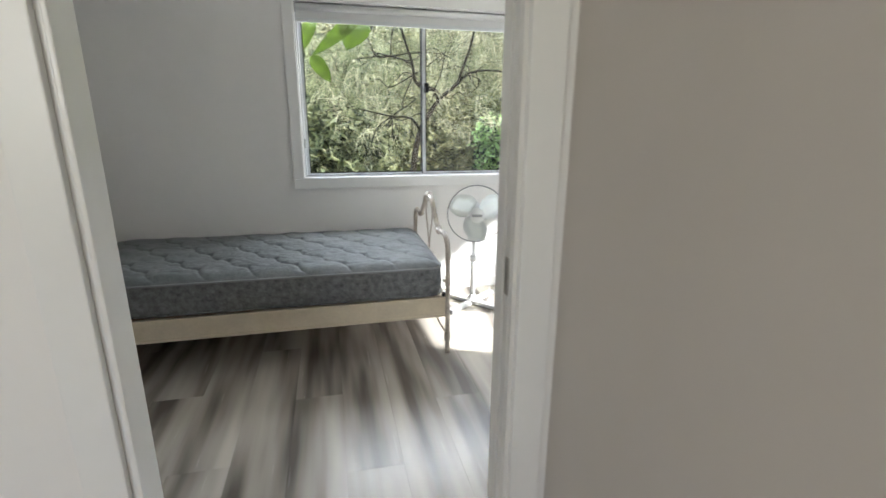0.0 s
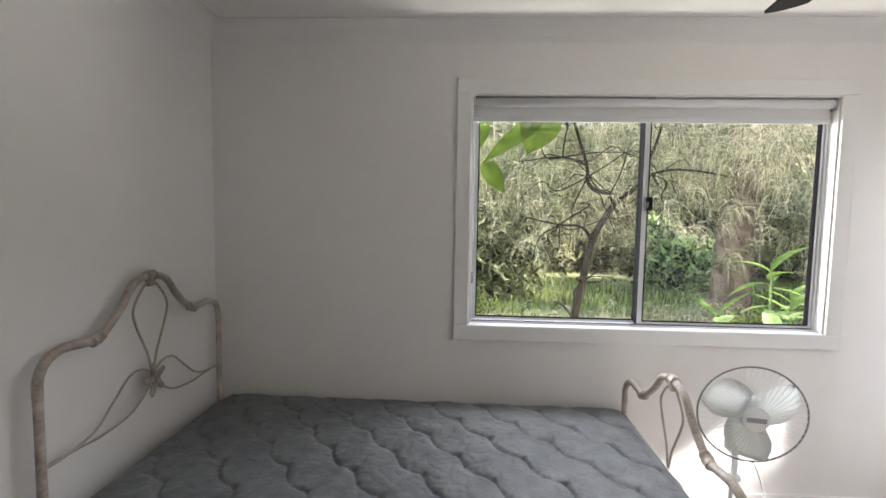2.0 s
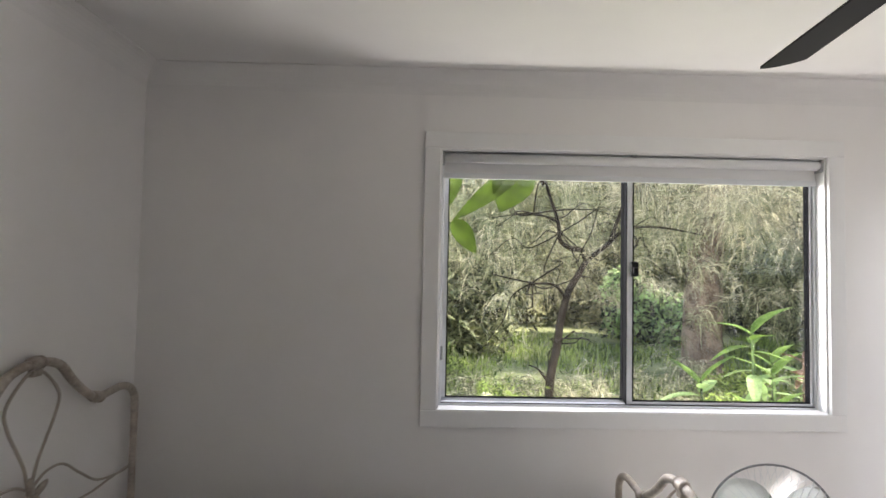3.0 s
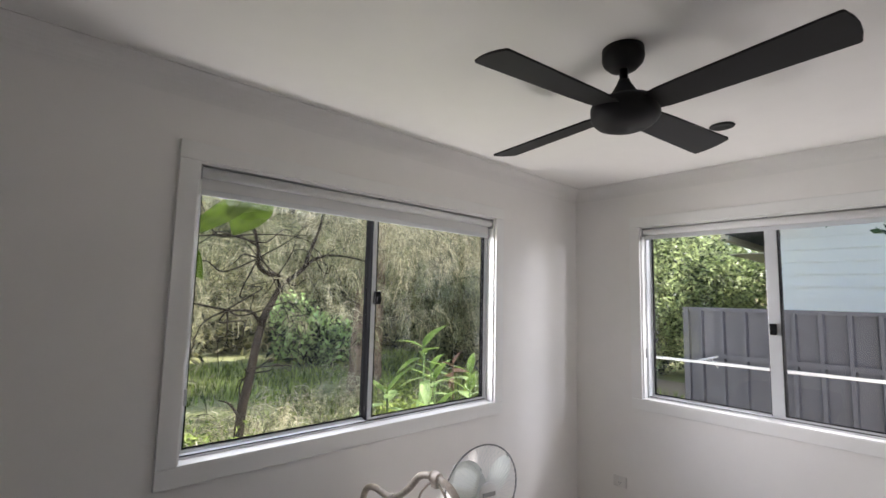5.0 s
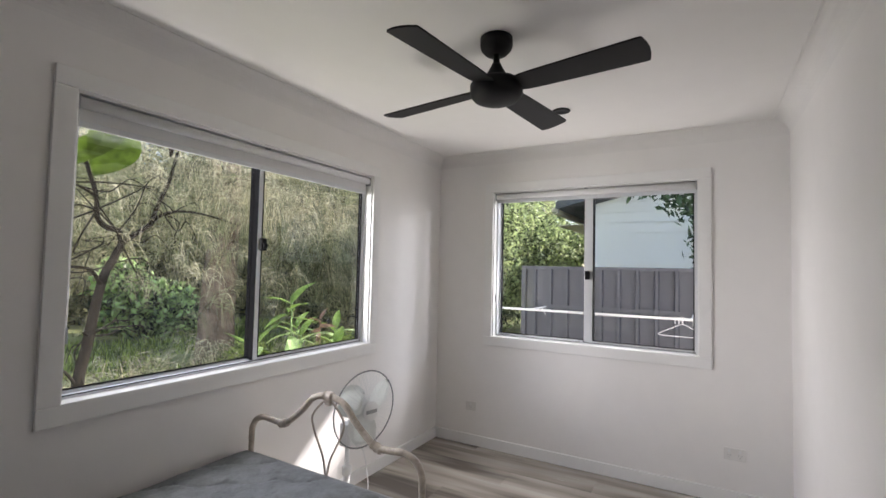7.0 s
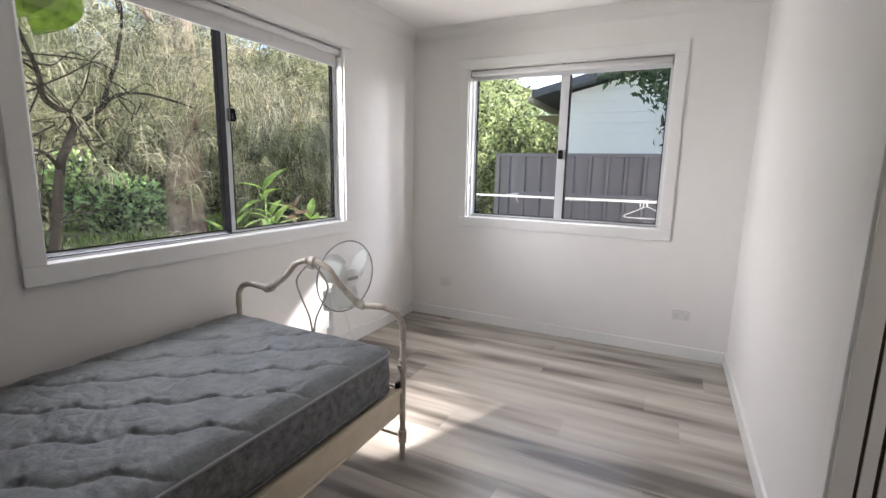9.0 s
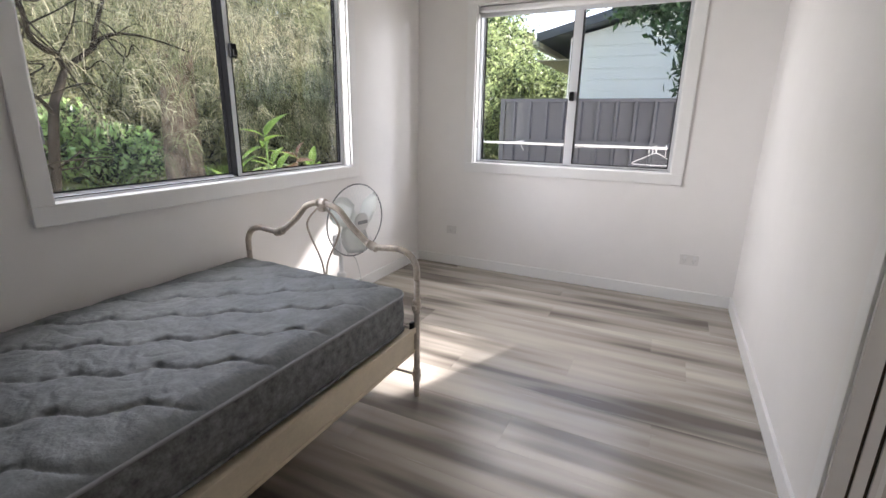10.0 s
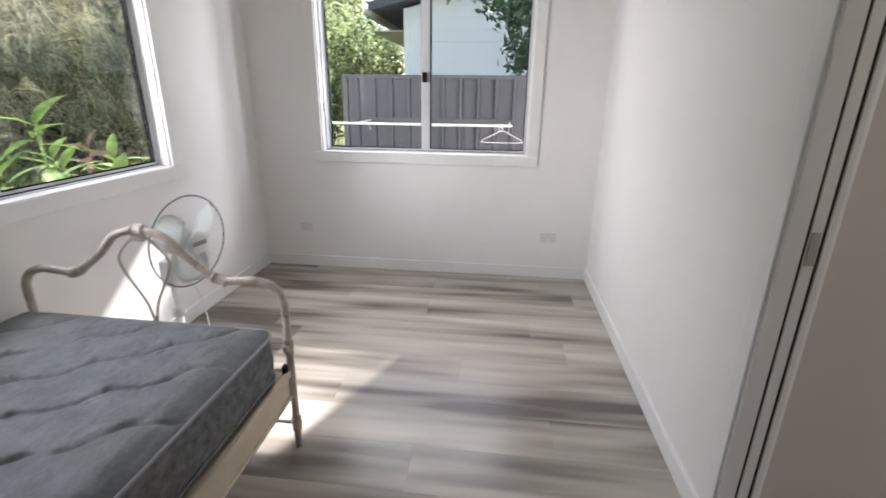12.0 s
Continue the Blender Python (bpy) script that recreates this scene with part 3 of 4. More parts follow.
for k in range(5):
    a = radians(90 + 72 * k + 12)
    c = Vector((HEADX + 0.01, YC + 0.034 * math.cos(a), 0.785 + 0.04 * math.sin(a))) - BO
    bmesh.ops.create_uvsphere(fl, u_segments=10, v_segments=6, radius=1.0,
                              matrix=Matrix.Translation(c) @ Matrix.Rotation(a, 4, "X") @ Matrix.Diagonal((0.009, 0.034, 0.014, 1)))
bmesh.ops.create_uvsphere(fl, u_segments=10, v_segments=6, radius=0.014, matrix=Matrix.Translation(Vector((HEADX + 0.017, YC, 0.785)) - BO))
part("flower_casting", fl, M_IRON, head_bar, "cast five-petal flower", True)
for y, s in ((2.366, 1), (3.356, -1)):
    rail = box_bm(HEADX - BO.x, FOOT - BO.x, y - BO.y - 0.003, y - BO.y + 0.003, 0.223, 0.342, 0.001)
    rail_ob = part("side_rail", rail, M_RAIL, bed, "cream painted steel side rail")
    part("rail_flange", box_bm(HEADX - BO.x, FOOT - BO.x, y - BO.y - 0.014 * s, y - BO.y - 0.003 * s, 0.318, 0.343, 0.003), M_RAIL, rail_ob)
    part("rail_lip", box_bm(HEADX - BO.x, FOOT - BO.x, y - BO.y - 0.009 * s, y - BO.y - 0.003 * s, 0.223, 0.238, 0.002), M_RAIL, rail_ob)
    part("slat_ledge", box_bm(HEADX - BO.x, FOOT - BO.x, y - BO.y + 0.003 * s, y - BO.y + 0.080 * s, 0.316, 0.323, 0.001), M_RAIL, rail_ob)
    part("rail_hook", box_bm(FOOT - 0.03 - BO.x, FOOT - 0.005 - BO.x, y - BO.y - 0.006, y - BO.y + 0.012, 0.328, 0.368, 0.003), M_LATCH, bed, "dark rail bracket")
    part("rail_hook", box_bm(HEADX + 0.005 - BO.x, HEADX + 0.03 - BO.x, y - BO.y - 0.006, y - BO.y + 0.012, 0.328, 0.368, 0.003), M_LATCH, bed, "dark rail bracket")
slat = box_bm(-0.035, 0.035, -0.432, 0.448, 0.324, 0.3405, 0.002)
slat_ob = part("slat", slat, M_SLAT, bed, "pine bed slat")
slat_ob.location = (-0.92, 0, 0)
for k in range(1, 12):
    o = slat_ob.copy()
    scene.collection.objects.link(o)
    o.location = (-0.92 + k * 0.168, 0, 0)

# ---- mattress with wavy quilting ----
MX0, MX1, MY0, MY1, MZ0, MZ1 = -1.368, 0.634, 2.396, 3.376, 0.342, 0.518
mattress = thing("mattress", "grey-blue quilted single mattress on the iron bed", "mattress", (0.5 * (MX0 + MX1), 0.5 * (MY0 + MY1), MZ0))
MO = mattress.location
mattress.rotation_euler = (0, 0, radians(-0.7))
NX, NY, RC = 400, 200, 0.07


def plan_round(u, v):
    """Pulls a grid over the rectangle into one with rounded corners."""
    hx, hy = 0.5 * (MX1 - MX0), 0.5 * (MY1 - MY0)
    x, y = u * hx, v * hy
    ax, ay = abs(x) - (hx - RC), abs(y) - (hy - RC)
    if ax > 0 and ay > 0:
        m, r = max(ax, ay), math.hypot(ax, ay)
        x = math.copysign(hx - RC + ax * m / r, x)
        y = math.copysign(hy - RC + ay * m / r, y)
    return x, y


def quilt(x, y):
    """Height of the padding: pillows between scalloped seams."""
    q, p = x * QC + y * QS - 0.121, -x * QS + y * QC
    p += 0.175 - 0.0355 * q / QD
    sc = abs(math.sin(math.pi * p / QL))
    ph = (q + QA * sc) / QD
    f = ph - math.floor(ph)
    seam = min(f, 1 - f) * QD
    tuft = math.hypot(min(f, 1 - f) * QD, ((p / QL + 0.5) % 1 - 0.5) * QL)
    h = 0.0150 * (1 - math.exp(-(seam / 0.011) ** 0.8)) - 0.008 * math.exp(-(tuft / 0.013) ** 2)
    pucker = math.exp(-seam / 0.035)
    return h + 0.006 * noise.noise((x * 8, y * 8, 0.3)) + 0.0016 * noise.noise((x * 26, y * 26, 2.0)) + pucker * 0.006 * noise.noise((x * 42, y * 42, 8.0)) - 0.002 * max(0.0, 0.22 - abs(noise.noise((x * 17, y * 17, 5.0)))) / 0.22


QANG, QL, QD, QA = radians(39.5), 0.20, 0.1885, 0.034
QC, QS = math.cos(QANG), math.sin(QANG)
verts, faces = [], []
for j in range(NY + 1):
    for i in range(NX + 1):
        u, v = 2 * i / NX - 1, 2 * j / NY - 1
        x, y = plan_round(u, v)
        edge = min(0.5 * (MX1 - MX0) - abs(x), 0.5 * (MY1 - MY0) - abs(y))
        k = min(1.0, max(0.0, edge / 0.075))
        k = k * (2 - k)
        crown = 0.004 * (1 - (2 * x / (MX1 - MX0)) ** 4) * (1 - (2 * y / (MY1 - MY0)) ** 4)
        verts.append((x, y, MZ1 - MZ0 - 0.012 + k * (0.021 + quilt(x, y) + crown)))
for j in range(NY):
    for i in range(NX):
        a = j * (NX + 1) + i
        faces.append((a, a + 1, a + NX + 2, a + NX + 1))
from_arrays("quilted_top", verts, faces, M_TICK, mattress, "grey-blue damask quilted in wavy lines", smooth=True)
outline = []
for k in range(4):
    for s in range(9):
        a = math.pi / 2 * (k + s / 8)
        cx, cy = (0.5 * (MX1 - MX0) - RC) * (1 if k in (0, 3) else -1), (0.5 * (MY1 - MY0) - RC) * (1 if k in (0, 1) else -1)
        outline.append(Vector((cx + RC * math.cos(a), cy + RC * math.sin(a), 0)))
bm = bmesh.new()
dense = []
for a, b in zip(outline, outline[1:] + outline[:1]):
    n = max(1, int((b - a).length / 0.06))
    dense += [a.lerp(b, k / n) for k in range(n)]
levels = [(0.0, -0.010), (0.02, 0.001), (0.07, 0.006), (0.12, 0.004), (MZ1 - MZ0 - 0.014, -0.002)]
rr = []
for h, o in levels:
    rr.append([bm.verts.new(p + p.normalized() * (o + 0.003 * noise.noise((p.x * 4, p.y * 4, h * 20))) + Vector((0, 0, h))) for p in dense])
for u, v in zip(rr, rr[1:]):
    for k in range(len(dense)):
        bm.faces.new((u[k], u[(k + 1) % len(dense)], v[(k + 1) % len(dense)], v[k]))
bm.faces.new(rr[0][::-1])
part("border", bm, M_SIDE, mattress, "darker grey woven mattress side", True)
for h in (MZ1 - MZ0 - 0.012, 0.006):
    part("piping", tube_bm([p * 1.001 + Vector((0, 0, h)) for p in dense], 0.006, 8, closed=True), M_PIPE if h > 0.1 else M_SIDE, mattress, "grey edge piping", True)

# ---- ceiling fan ----
fan = thing("ceiling_fan", "matt black four-blade ceiling fan on a short rod", "fan", (0.806, 2.144, CEIL))
fan.rotation_euler = (radians(-0.9), 0, 0)
part("canopy", lathe_bm([(0.066, 0.0), (0.067, -0.035), (0.062, -0.05), (0.045, -0.068), (0.022, -0.072)], sides=32), M_FANBLK, fan, smooth=True)
part("rod", lathe_bm([(0.0135, -0.07), (0.0135, -0.15)], sides=16), M_FANBLK, fan, smooth=True)
part("yoke_cover", lathe_bm([(0.018, -0.108), (0.022, -0.120), (0.052, -0.172), (0.058, -0.185)], sides=28), M_FANBLK, fan, smooth=True)
part("motor", lathe_bm([(0.05, -0.176), (0.094, -0.184), (0.108, -0.200), (0.108, -0.238), (0.100, -0.250), (0.088, -0.262), (0.058, -0.274), (0.01, -0.279)], sides=36), M_FANBLK, fan, smooth=True)
for k in range(4):
    bm = bmesh.new()
    L = (0.095, 0.13, 0.2, 0.4, 0.54, 0.574, 0.580)
    W = (0.045, 0.052, 0.056, 0.062, 0.066, 0.0665, 0.064)
    tilt = radians(-11)
    up, lo = [], []
    for x, w in zip(L, W):
        rows = []
        for z in (0.0035, -0.0035):
            rows.append([bm.verts.new((x + (0.012 * (1 - (s / 1.0) ** 2) if x > 0.57 else 0), s * w * math.cos(tilt), s * w * math.sin(tilt) + z - 0.212)) for s in (-1, -0.5, 0, 0.5, 1)])
        up.append(rows[0])
        lo.append(rows[1])
    for i in range(len(L) - 1):
        for j in range(4):
            bm.faces.new((up[i][j], up[i + 1][j], up[i + 1][j + 1], up[i][j + 1]))
            bm.faces.new((lo[i][j + 1], lo[i + 1][j + 1], lo[i + 1][j], lo[i][j]))
        bm.faces.new((up[i][0], lo[i][0], lo[i + 1][0], up[i + 1][0]))
        bm.faces.new((up[i][4], up[i + 1][4], lo[i + 1][4], lo[i][4]))
    for i in (0, -1):
        for j in range(4):
            bm.faces.new((up[i][j], up[i][j + 1], lo[i][j + 1], lo[i][j]))
    b = part("blade", bm, M_FANBLK, fan, "long flat black blade")
    b.rotation_euler = (0, 0, radians(-7.4 + 90 * k))

# ---- downlight, outlets ----
dl = thing("downlight", "small unlit black-ringed ceiling downlight", "light fitting", (1.773, 2.140, CEIL))
part("ring", lathe_bm([(0.030, 0.0), (0.052, -0.001), (0.054, -0.004), (0.050, -0.008), (0.036, -0.009), (0.030, -0.004)], sides=32), M_FANBLK, dl, smooth=True)
part("lens", lathe_bm([(0.029, -0.001), (0.029, -0.003), (0.004, -0.003)], sides=24), M_GREY, dl)


M_OUTLET = mat("off_white_plastic", (0.69, 0.68, 0.66), 0.4, var=0.03)


def outlet(y, z, w, h, sockets, label):
    o = thing("power_outlet", label, "outlet", (EAST, y, z))
    part("plate", box_bm(-0.009, 0.001, -w / 2, w / 2, -h / 2, h / 2, 0.003), M_OUTLET, o)
    for k in range(sockets):
        yy = (k - (sockets - 1) / 2) * w * 0.5
        for dy, ang in ((-0.008, 0.4), (0.008, -0.4), (0, 0)):
            s = box_bm(-0.0012, 0.0012, -0.0012, 0.0012, -0.005, 0.005)
            so = part("socket_slot", s, M_GREY, o)
            so.location = (-0.0095, yy + dy, -0.004 if ang else -0.018)
            so.rotation_euler = (ang, 0, 0)
        part("rocker", box_bm(-0.012, -0.008, yy - 0.006, yy + 0.006, 0.012, 0.026, 0.001), M_PLAST, o)


outlet(1.242, 0.310, 0.118, 0.074, 2, "white double power outlet on the wall above the skirting")
outlet(3.08, 0.312, 0.092, 0.07, 1, "white wall plate with one socket")

# ---- pedestal fan ----
pf = thing("pedestal_fan", "white pedestal fan with a round wire grille", "fan", (1.018, 3.055, 0))
PO = pf.location
for a in (-52, 38):
    bm = box_bm(-0.265, 0.265, -0.022, 0.022, 0.004, 0.032, 0.008)
    lg = part("base_leg", bm, M_PLAST, pf, "flat white crossbar of the stand")
    lg.rotation_euler = (0, 0, radians(a))
    for s in (-1, 1):
        ft = part("end_cap", box_bm(s * 0.262, s * 0.272, -0.023, 0.023, 0.0, 0.033, 0.003), M_GREY, lg)
HEAD = Vector((-0.028, -0.134, 0.699))
HN = Vector((-0.19, -0.981, -0.048)).normalized()
part("hub_cover", lathe_bm([(0.055, 0.03), (0.05, 0.04), (0.026, 0.06), (0.02, 0.075)], sides=24), M_PLAST, pf, smooth=True)
part("pole", lathe_bm([(0.0175, 0.05), (0.0175, 0.34), (0.012, 0.342), (0.012, 0.52)], sides=18), M_PLAST, pf, smooth=True)
part("height_collar", lathe_bm([(0.018, 0.325), (0.026, 0.33), (0.026, 0.37), (0.016, 0.38)], sides=18), M_PLAST, pf, smooth=True)
bx = box_bm(-0.035, 0.035, -0.03, 0.03, 0.48, 0.60, 0.01)
part("control_box", bx, M_PLAST, pf, "white switch housing")
quat = HN.to_track_quat("Z", "Y").to_matrix().to_4x4()
HM = Matrix.Translation(HEAD) @ quat


def on_head(ob):
    ob.matrix_local = HM
    return ob


on_head(part("motor_housing", lathe_bm([(0.03, -0.15), (0.055, -0.14), (0.06, -0.06), (0.045, -0.03)], sides=24), M_PLAST, pf, smooth=True))
RG = 0.195
grille = on_head(part("grille_rim", tube_bm([Vector((RG * math.cos(k * math.tau / 72), RG * math.sin(k * math.tau / 72), 0)) for k in range(72)], 0.0038, 8, closed=True), M_RIM, pf, "dark grey grille rim", True))
wires = bmesh.new()
for k in range(48):
    a = k * math.tau / 48
    for side, depth in ((1, 0.045), (-1, 0.055)):
        ln = [Vector((r * math.cos(a), r * math.sin(a), side * depth * math.sqrt(max(0, 1 - (r / RG) ** 2.4)))) for r in (0.045, 0.09, 0.14, 0.178, 0.191, RG)]
        tube_bm(ln, 0.0009, 4, wires)
part("grille_mesh", wires, M_GRILL, grille, "fine white wire grille", kind="stuff")
badge = part("badge", lathe_bm([(0.047, 0.038), (0.049, 0.044), (0.046, 0.049), (0.004, 0.051)], sides=32), M_PLAST, grille, "round white centre badge", True)
part("badge_mark", box_bm(-0.034, 0.034, -0.009, 0.009, 0.0505, 0.0535), M_GREY, badge, "plain grey bar where a name stands")
for k in range(3):
    bm = bmesh.new()
    rows = []
    for i in range(7):
        r = 0.03 + 0.155 * i / 6
        w = 0.5 * (0.055 + 0.105 * math.sin(math.pi * (0.15 + 0.74 * i / 6)))
        rows.append([bm.verts.new((r, s * w - 0.02 + 0.03 * i / 6, s * 0.018 - 0.005)) for s in (-1, -0.33, 0.33, 1)])
    for u, v in zip(rows, rows[1:]):
        for j in range(3):
            bm.faces.new((u[j], u[j + 1], v[j + 1], v[j]))
    bmesh.ops.solidify(bm, geom=bm.faces[:], thickness=0.002)
    b = part("fan_blade", bm, M_BLADE, pf, "frosted grey-green plastic blade", True)
    b.matrix_local = HM @ pose(0, 0, 0, 0, 0, 30 + 120 * k)
cord = [v - PO for v in smooth_line([(1.0, 2.99, 0.50), (1.06, 2.98, 0.45), (1.12, 2.99, 0.25), (1.13, 3.02, 0.05), (1.08, 3.10, 0.006), (1.02, 3.17, 0.005), (1.10, 3.26, 0.005)], 8)]
part("power_cord", tube_bm(cord, 0.003, 6), M_PLAST, pf, "thin white power cord", True)

# ---- outdoors: ground, fence, clothes line, house ----
GZ = -0.30
bm = bmesh.new()
gx = [-400, -60, -20, -8, -3, 0, 1, 2, 3, 4, 5, 7, 9, 12, 16, 24, 60, 400]
gy = [-400, -60, -20, -6, 0, 3, 4, 5, 6, 7, 8, 10, 12, 15, 20, 30, 60, 400]
gv = [[bm.verts.new((x, y, GZ + (0.06 * noise.noise((x * 0.4, y * 0.4, 0)) if abs(x) < 20 and 4 < y < 30 else 0))) for x in gx] for y in gy]
for j in range(len(gy) - 1):
    for i in range(len(gx) - 1):
        bm.faces.new((gv[j][i], gv[j][i + 1], gv[j + 1][i + 1], gv[j + 1][i]))
tagged(part("ground", bm, M_GROUND, smooth=True), "patchy sunlit lawn and leaf litter", "ground", kind="structure")
tagged(part("pavement", box_bm(EAST + 0.091, 4.8, -4, 6.5, GZ - 0.1, GZ + 0.07, 0.01), M_PAVE), "pale concrete side path", "path", kind="structure")
tagged(part("driveway", box_bm(5.05, 10.6, 3.62, 7.2, GZ - 0.1, GZ + 0.045, 0.01), M_DRIVE), "tan concrete drive beyond the fence end", "drive", kind="structure")

FX, FZ, FY0, FY1 = 4.90, 1.50, -4.0, 3.47
fence = thing("fence", "grey corrugated sheet-steel boundary fence", "fence", (FX, 0, GZ))


def ribbed(y0, y1):
    """One infill sheet: wide flat pans, narrow raised ribs, with the sheet's thickness."""
    bm = bmesh.new()
    prof, y = [], y0
    while y < y1 - 0.21:
        prof += [(y, 0.0), (y + 0.105, 0.0), (y + 0.116, -0.045), (y + 0.148, -0.045), (y + 0.159, 0.0)]
        y += 0.205
    prof.append((y1, 0.0))
    rows = [[bm.verts.new((x + dx, yy, z)) for yy, x in prof] for dx, z in ((0, 0.05), (0, FZ - GZ - 0.03), (0.004, FZ - GZ - 0.03), (0.004, 0.05))]
    for u, v in zip(rows, rows[1:] + rows[:1]):
        for k in range(len(prof) - 1):
            bm.faces.new((u[k], u[k + 1], v[k + 1], v[k]))
    for k in (0, -1):
        bm.faces.new([r[k] for r in rows])
    return bm


y = FY1
while y > FY0:
    part("fence_sheet", ribbed(max(y - 2.36, FY0) + 0.03, y - 0.03), M_FENCE, fence)
    part("post", box_bm(-0.035, 0.02, y - 0.03, y + 0.03, 0, FZ - GZ, 0.004), M_FENCE, fence)
    y -= 2.36
part("top_rail", box_bm(-0.028, 0.022, FY0, FY1 + 0.03, FZ - GZ - 0.045, FZ - GZ, 0.004), M_FENCE, fence, "lighter grey capping rail")
part("bottom_rail", box_bm(-0.025, 0.02, FY0, FY1, 0.0, 0.05, 0.003), M_FENCE, fence)

M_WHITE = mat("white_enamel", (0.8, 0.8, 0.8), 0.35, var=0.03)
line_ob = thing("clothes_line", "white fold-down wall clothes line outside the window", "clothes line", (4.22, 2.4, 0.99))
LO = line_ob.location
part("front_bar", box_bm(-0.012, 0.012, 1.50 - LO.y, 3.62 - LO.y, -0.012, 0.012, 0.003), M_WHITE, line_ob)
for y in (1.52, 3.16):
    part("arm", box_bm(0, 0.635, y - LO.y - 0.006, y - LO.y + 0.006, -0.009, 0.009, 0.002), M_WHITE, line_ob)
    part("brace", tube_bm([Vector((0.46, y - LO.y, -0.012)), Vector((0.632, y - LO.y, -0.12))], 0.004, 8), M_WHITE, line_ob)
for k in range(2):
    part("wire", tube_bm([Vector((0.10 + 0.13 * k, 1.52 - LO.y, 0.0)), Vector((0.10 + 0.13 * k, 2.4 - LO.y, -0.03)), Vector((0.10 + 0.13 * k, 3.16 - LO.y, 0.0))], 0.0015, 5), M_WHITE, line_ob)
part("back_plate", box_bm(0.63, 0.644, 1.48 - LO.y, 3.2 - LO.y, -0.02, 0.03), M_FENCE, line_ob)
hg = thing("coat_hanger", "white plastic coat hanger on the clothes line", "hanger", (4.215, 1.60, 1.01))
hook = [(0, 0.0, 0.006), (0, 0.016, 0.0), (0, 0.018, -0.02), (0, 0.004, -0.045), (0, 0.0, -0.07)]
part("hook", tube_bm(smooth_line(hook, 5), 0.003, 6), M_WHITE, hg, smooth=True)
tri = [(0, 0.0, -0.07), (0, 0.10, -0.115), (0, 0.20, -0.165), (0, 0.205, -0.185), (0, 0.10, -0.19), (0, -0.10, -0.19), (0, -0.205, -0.185), (0, -0.20, -0.165), (0, -0.10, -0.115)]
part("frame", tube_bm(smooth_line(tri, 4, True), 0.0045, 6, closed=True), M_WHITE, hg, smooth=True)
for k in range(3):
    pg = thing("clothes_peg", "small white clothes peg on the line", "peg", (4.32, 1.60 + 0.035 * k, 0.99), "pegs on the line")
    part("peg_body", box_bm(-0.005, 0.005, -0.005, 0.005, -0.06, 0.012, 0.002), M_WHITE, pg)

HX, HY, HZ = 9.3, 3.60, 2.88
house = thing("house", "white weatherboard house with a dark gabled roof", "house", (HX, -1.0, GZ))
peak_y, peak_z = -2.4, 4.35
wallb = bmesh.new()
box_bm(0.05, 8, -8.0 - 0.4, HY + 1.0, 0, HZ - GZ, bm=wallb)
g = [wallb.verts.new(v) for v in ((0.05, HY + 1.0, HZ - GZ), (0.05, peak_y + 1, peak_z - GZ), (0.05, -8.4, HZ - GZ), (8, HY + 1.0, HZ - GZ), (8, peak_y + 1, peak_z - GZ), (8, -8.4, HZ - GZ))]
for q in ((0, 1, 2), (5, 4, 3), (0, 3, 4, 1), (1, 4, 5, 2)):
    wallb.faces.new([g[i] for i in q])
shell = part("wall", wallb, M_BOARD, house)
bh, n = 0.215, 0
while n * bh < peak_z - GZ - 0.1:
    z0 = n * bh
    zt = z0 + bh
    def reach(z, s):
        if z <= HZ - GZ:
            return HY + 1.0 if s > 0 else -8.4
        f = (z - (HZ - GZ)) / (peak_z - HZ)
        return (HY + 1.0) * (1 - f) + (peak_y + 1) * f if s > 0 else -8.4 * (1 - f) + (peak_y + 1) * f
    bm = bmesh.new()
    a = [bm.verts.new(v) for v in ((0.02, reach(z0, -1), z0), (0.02, reach(z0, 1), z0), (0.045, reach(zt, 1), zt), (0.045, reach(zt, -1), zt),
                                   (0.05, reach(z0, -1), z0), (0.05, reach(z0, 1), z0))]
    bm.faces.new((a[0], a[3], a[2], a[1]))
    bm.faces.new((a[0], a[1], a[5], a[4]))
    bm.faces.new((a[3], a[0], a[4]))
    bm.faces.new((a[1], a[2], a[5]))
    part("weatherboard", bm, M_BOARD, shell)
    n += 1
part("corner_board", box_bm(0.0, 0.05, HY + 0.9, HY + 1.02, 0, HZ - GZ, 0.004), M_BOARD, house)
slope = (peak_z - HZ) / (HY - peak_y)
for s in (1, -1):
    y_e = HY + 1.0 + 0.64 if s > 0 else -8.4 - 0.64
    y_p = peak_y + 1
    z_e, z_p = HZ - GZ - slope * 0.64, peak_z - GZ
    bm = bmesh.new()
    vs = [bm.verts.new((x, y, z + dz)) for dz in (0.06, 0.22) for x, y, z in ((-0.35, y_e, z_e), (8.3, y_e, z_e), (8.3, y_p, z_p), (-0.35, y_p, z_p))]
    for q in ((0, 1, 2, 3), (4, 7, 6, 5), (0, 4, 5, 1), (1, 5, 6, 2), (2, 6, 7, 3), (3, 7, 4, 0)):
        bm.faces.new([vs[i] for i in q])
    roof = part("roof", bm, M_ROOF, house, "dark blue-grey roof sheet")
    part("gutter", box_bm(-0.35, 8.3, y_e - 0.05, y_e + 0.08, z_e - 0.03, z_e + 0.10, 0.01), M_FASCIA, roof, "cream gutter and fascia")
part("soffit", box_bm(0.0, 8.0, HY + 1.0, HY + 1.7, HZ - GZ - 0.42, HZ - GZ - 0.40), M_FASCIA, house, "cream eave lining")

# ---- plants ----
rng = np.random.default_rng(7)


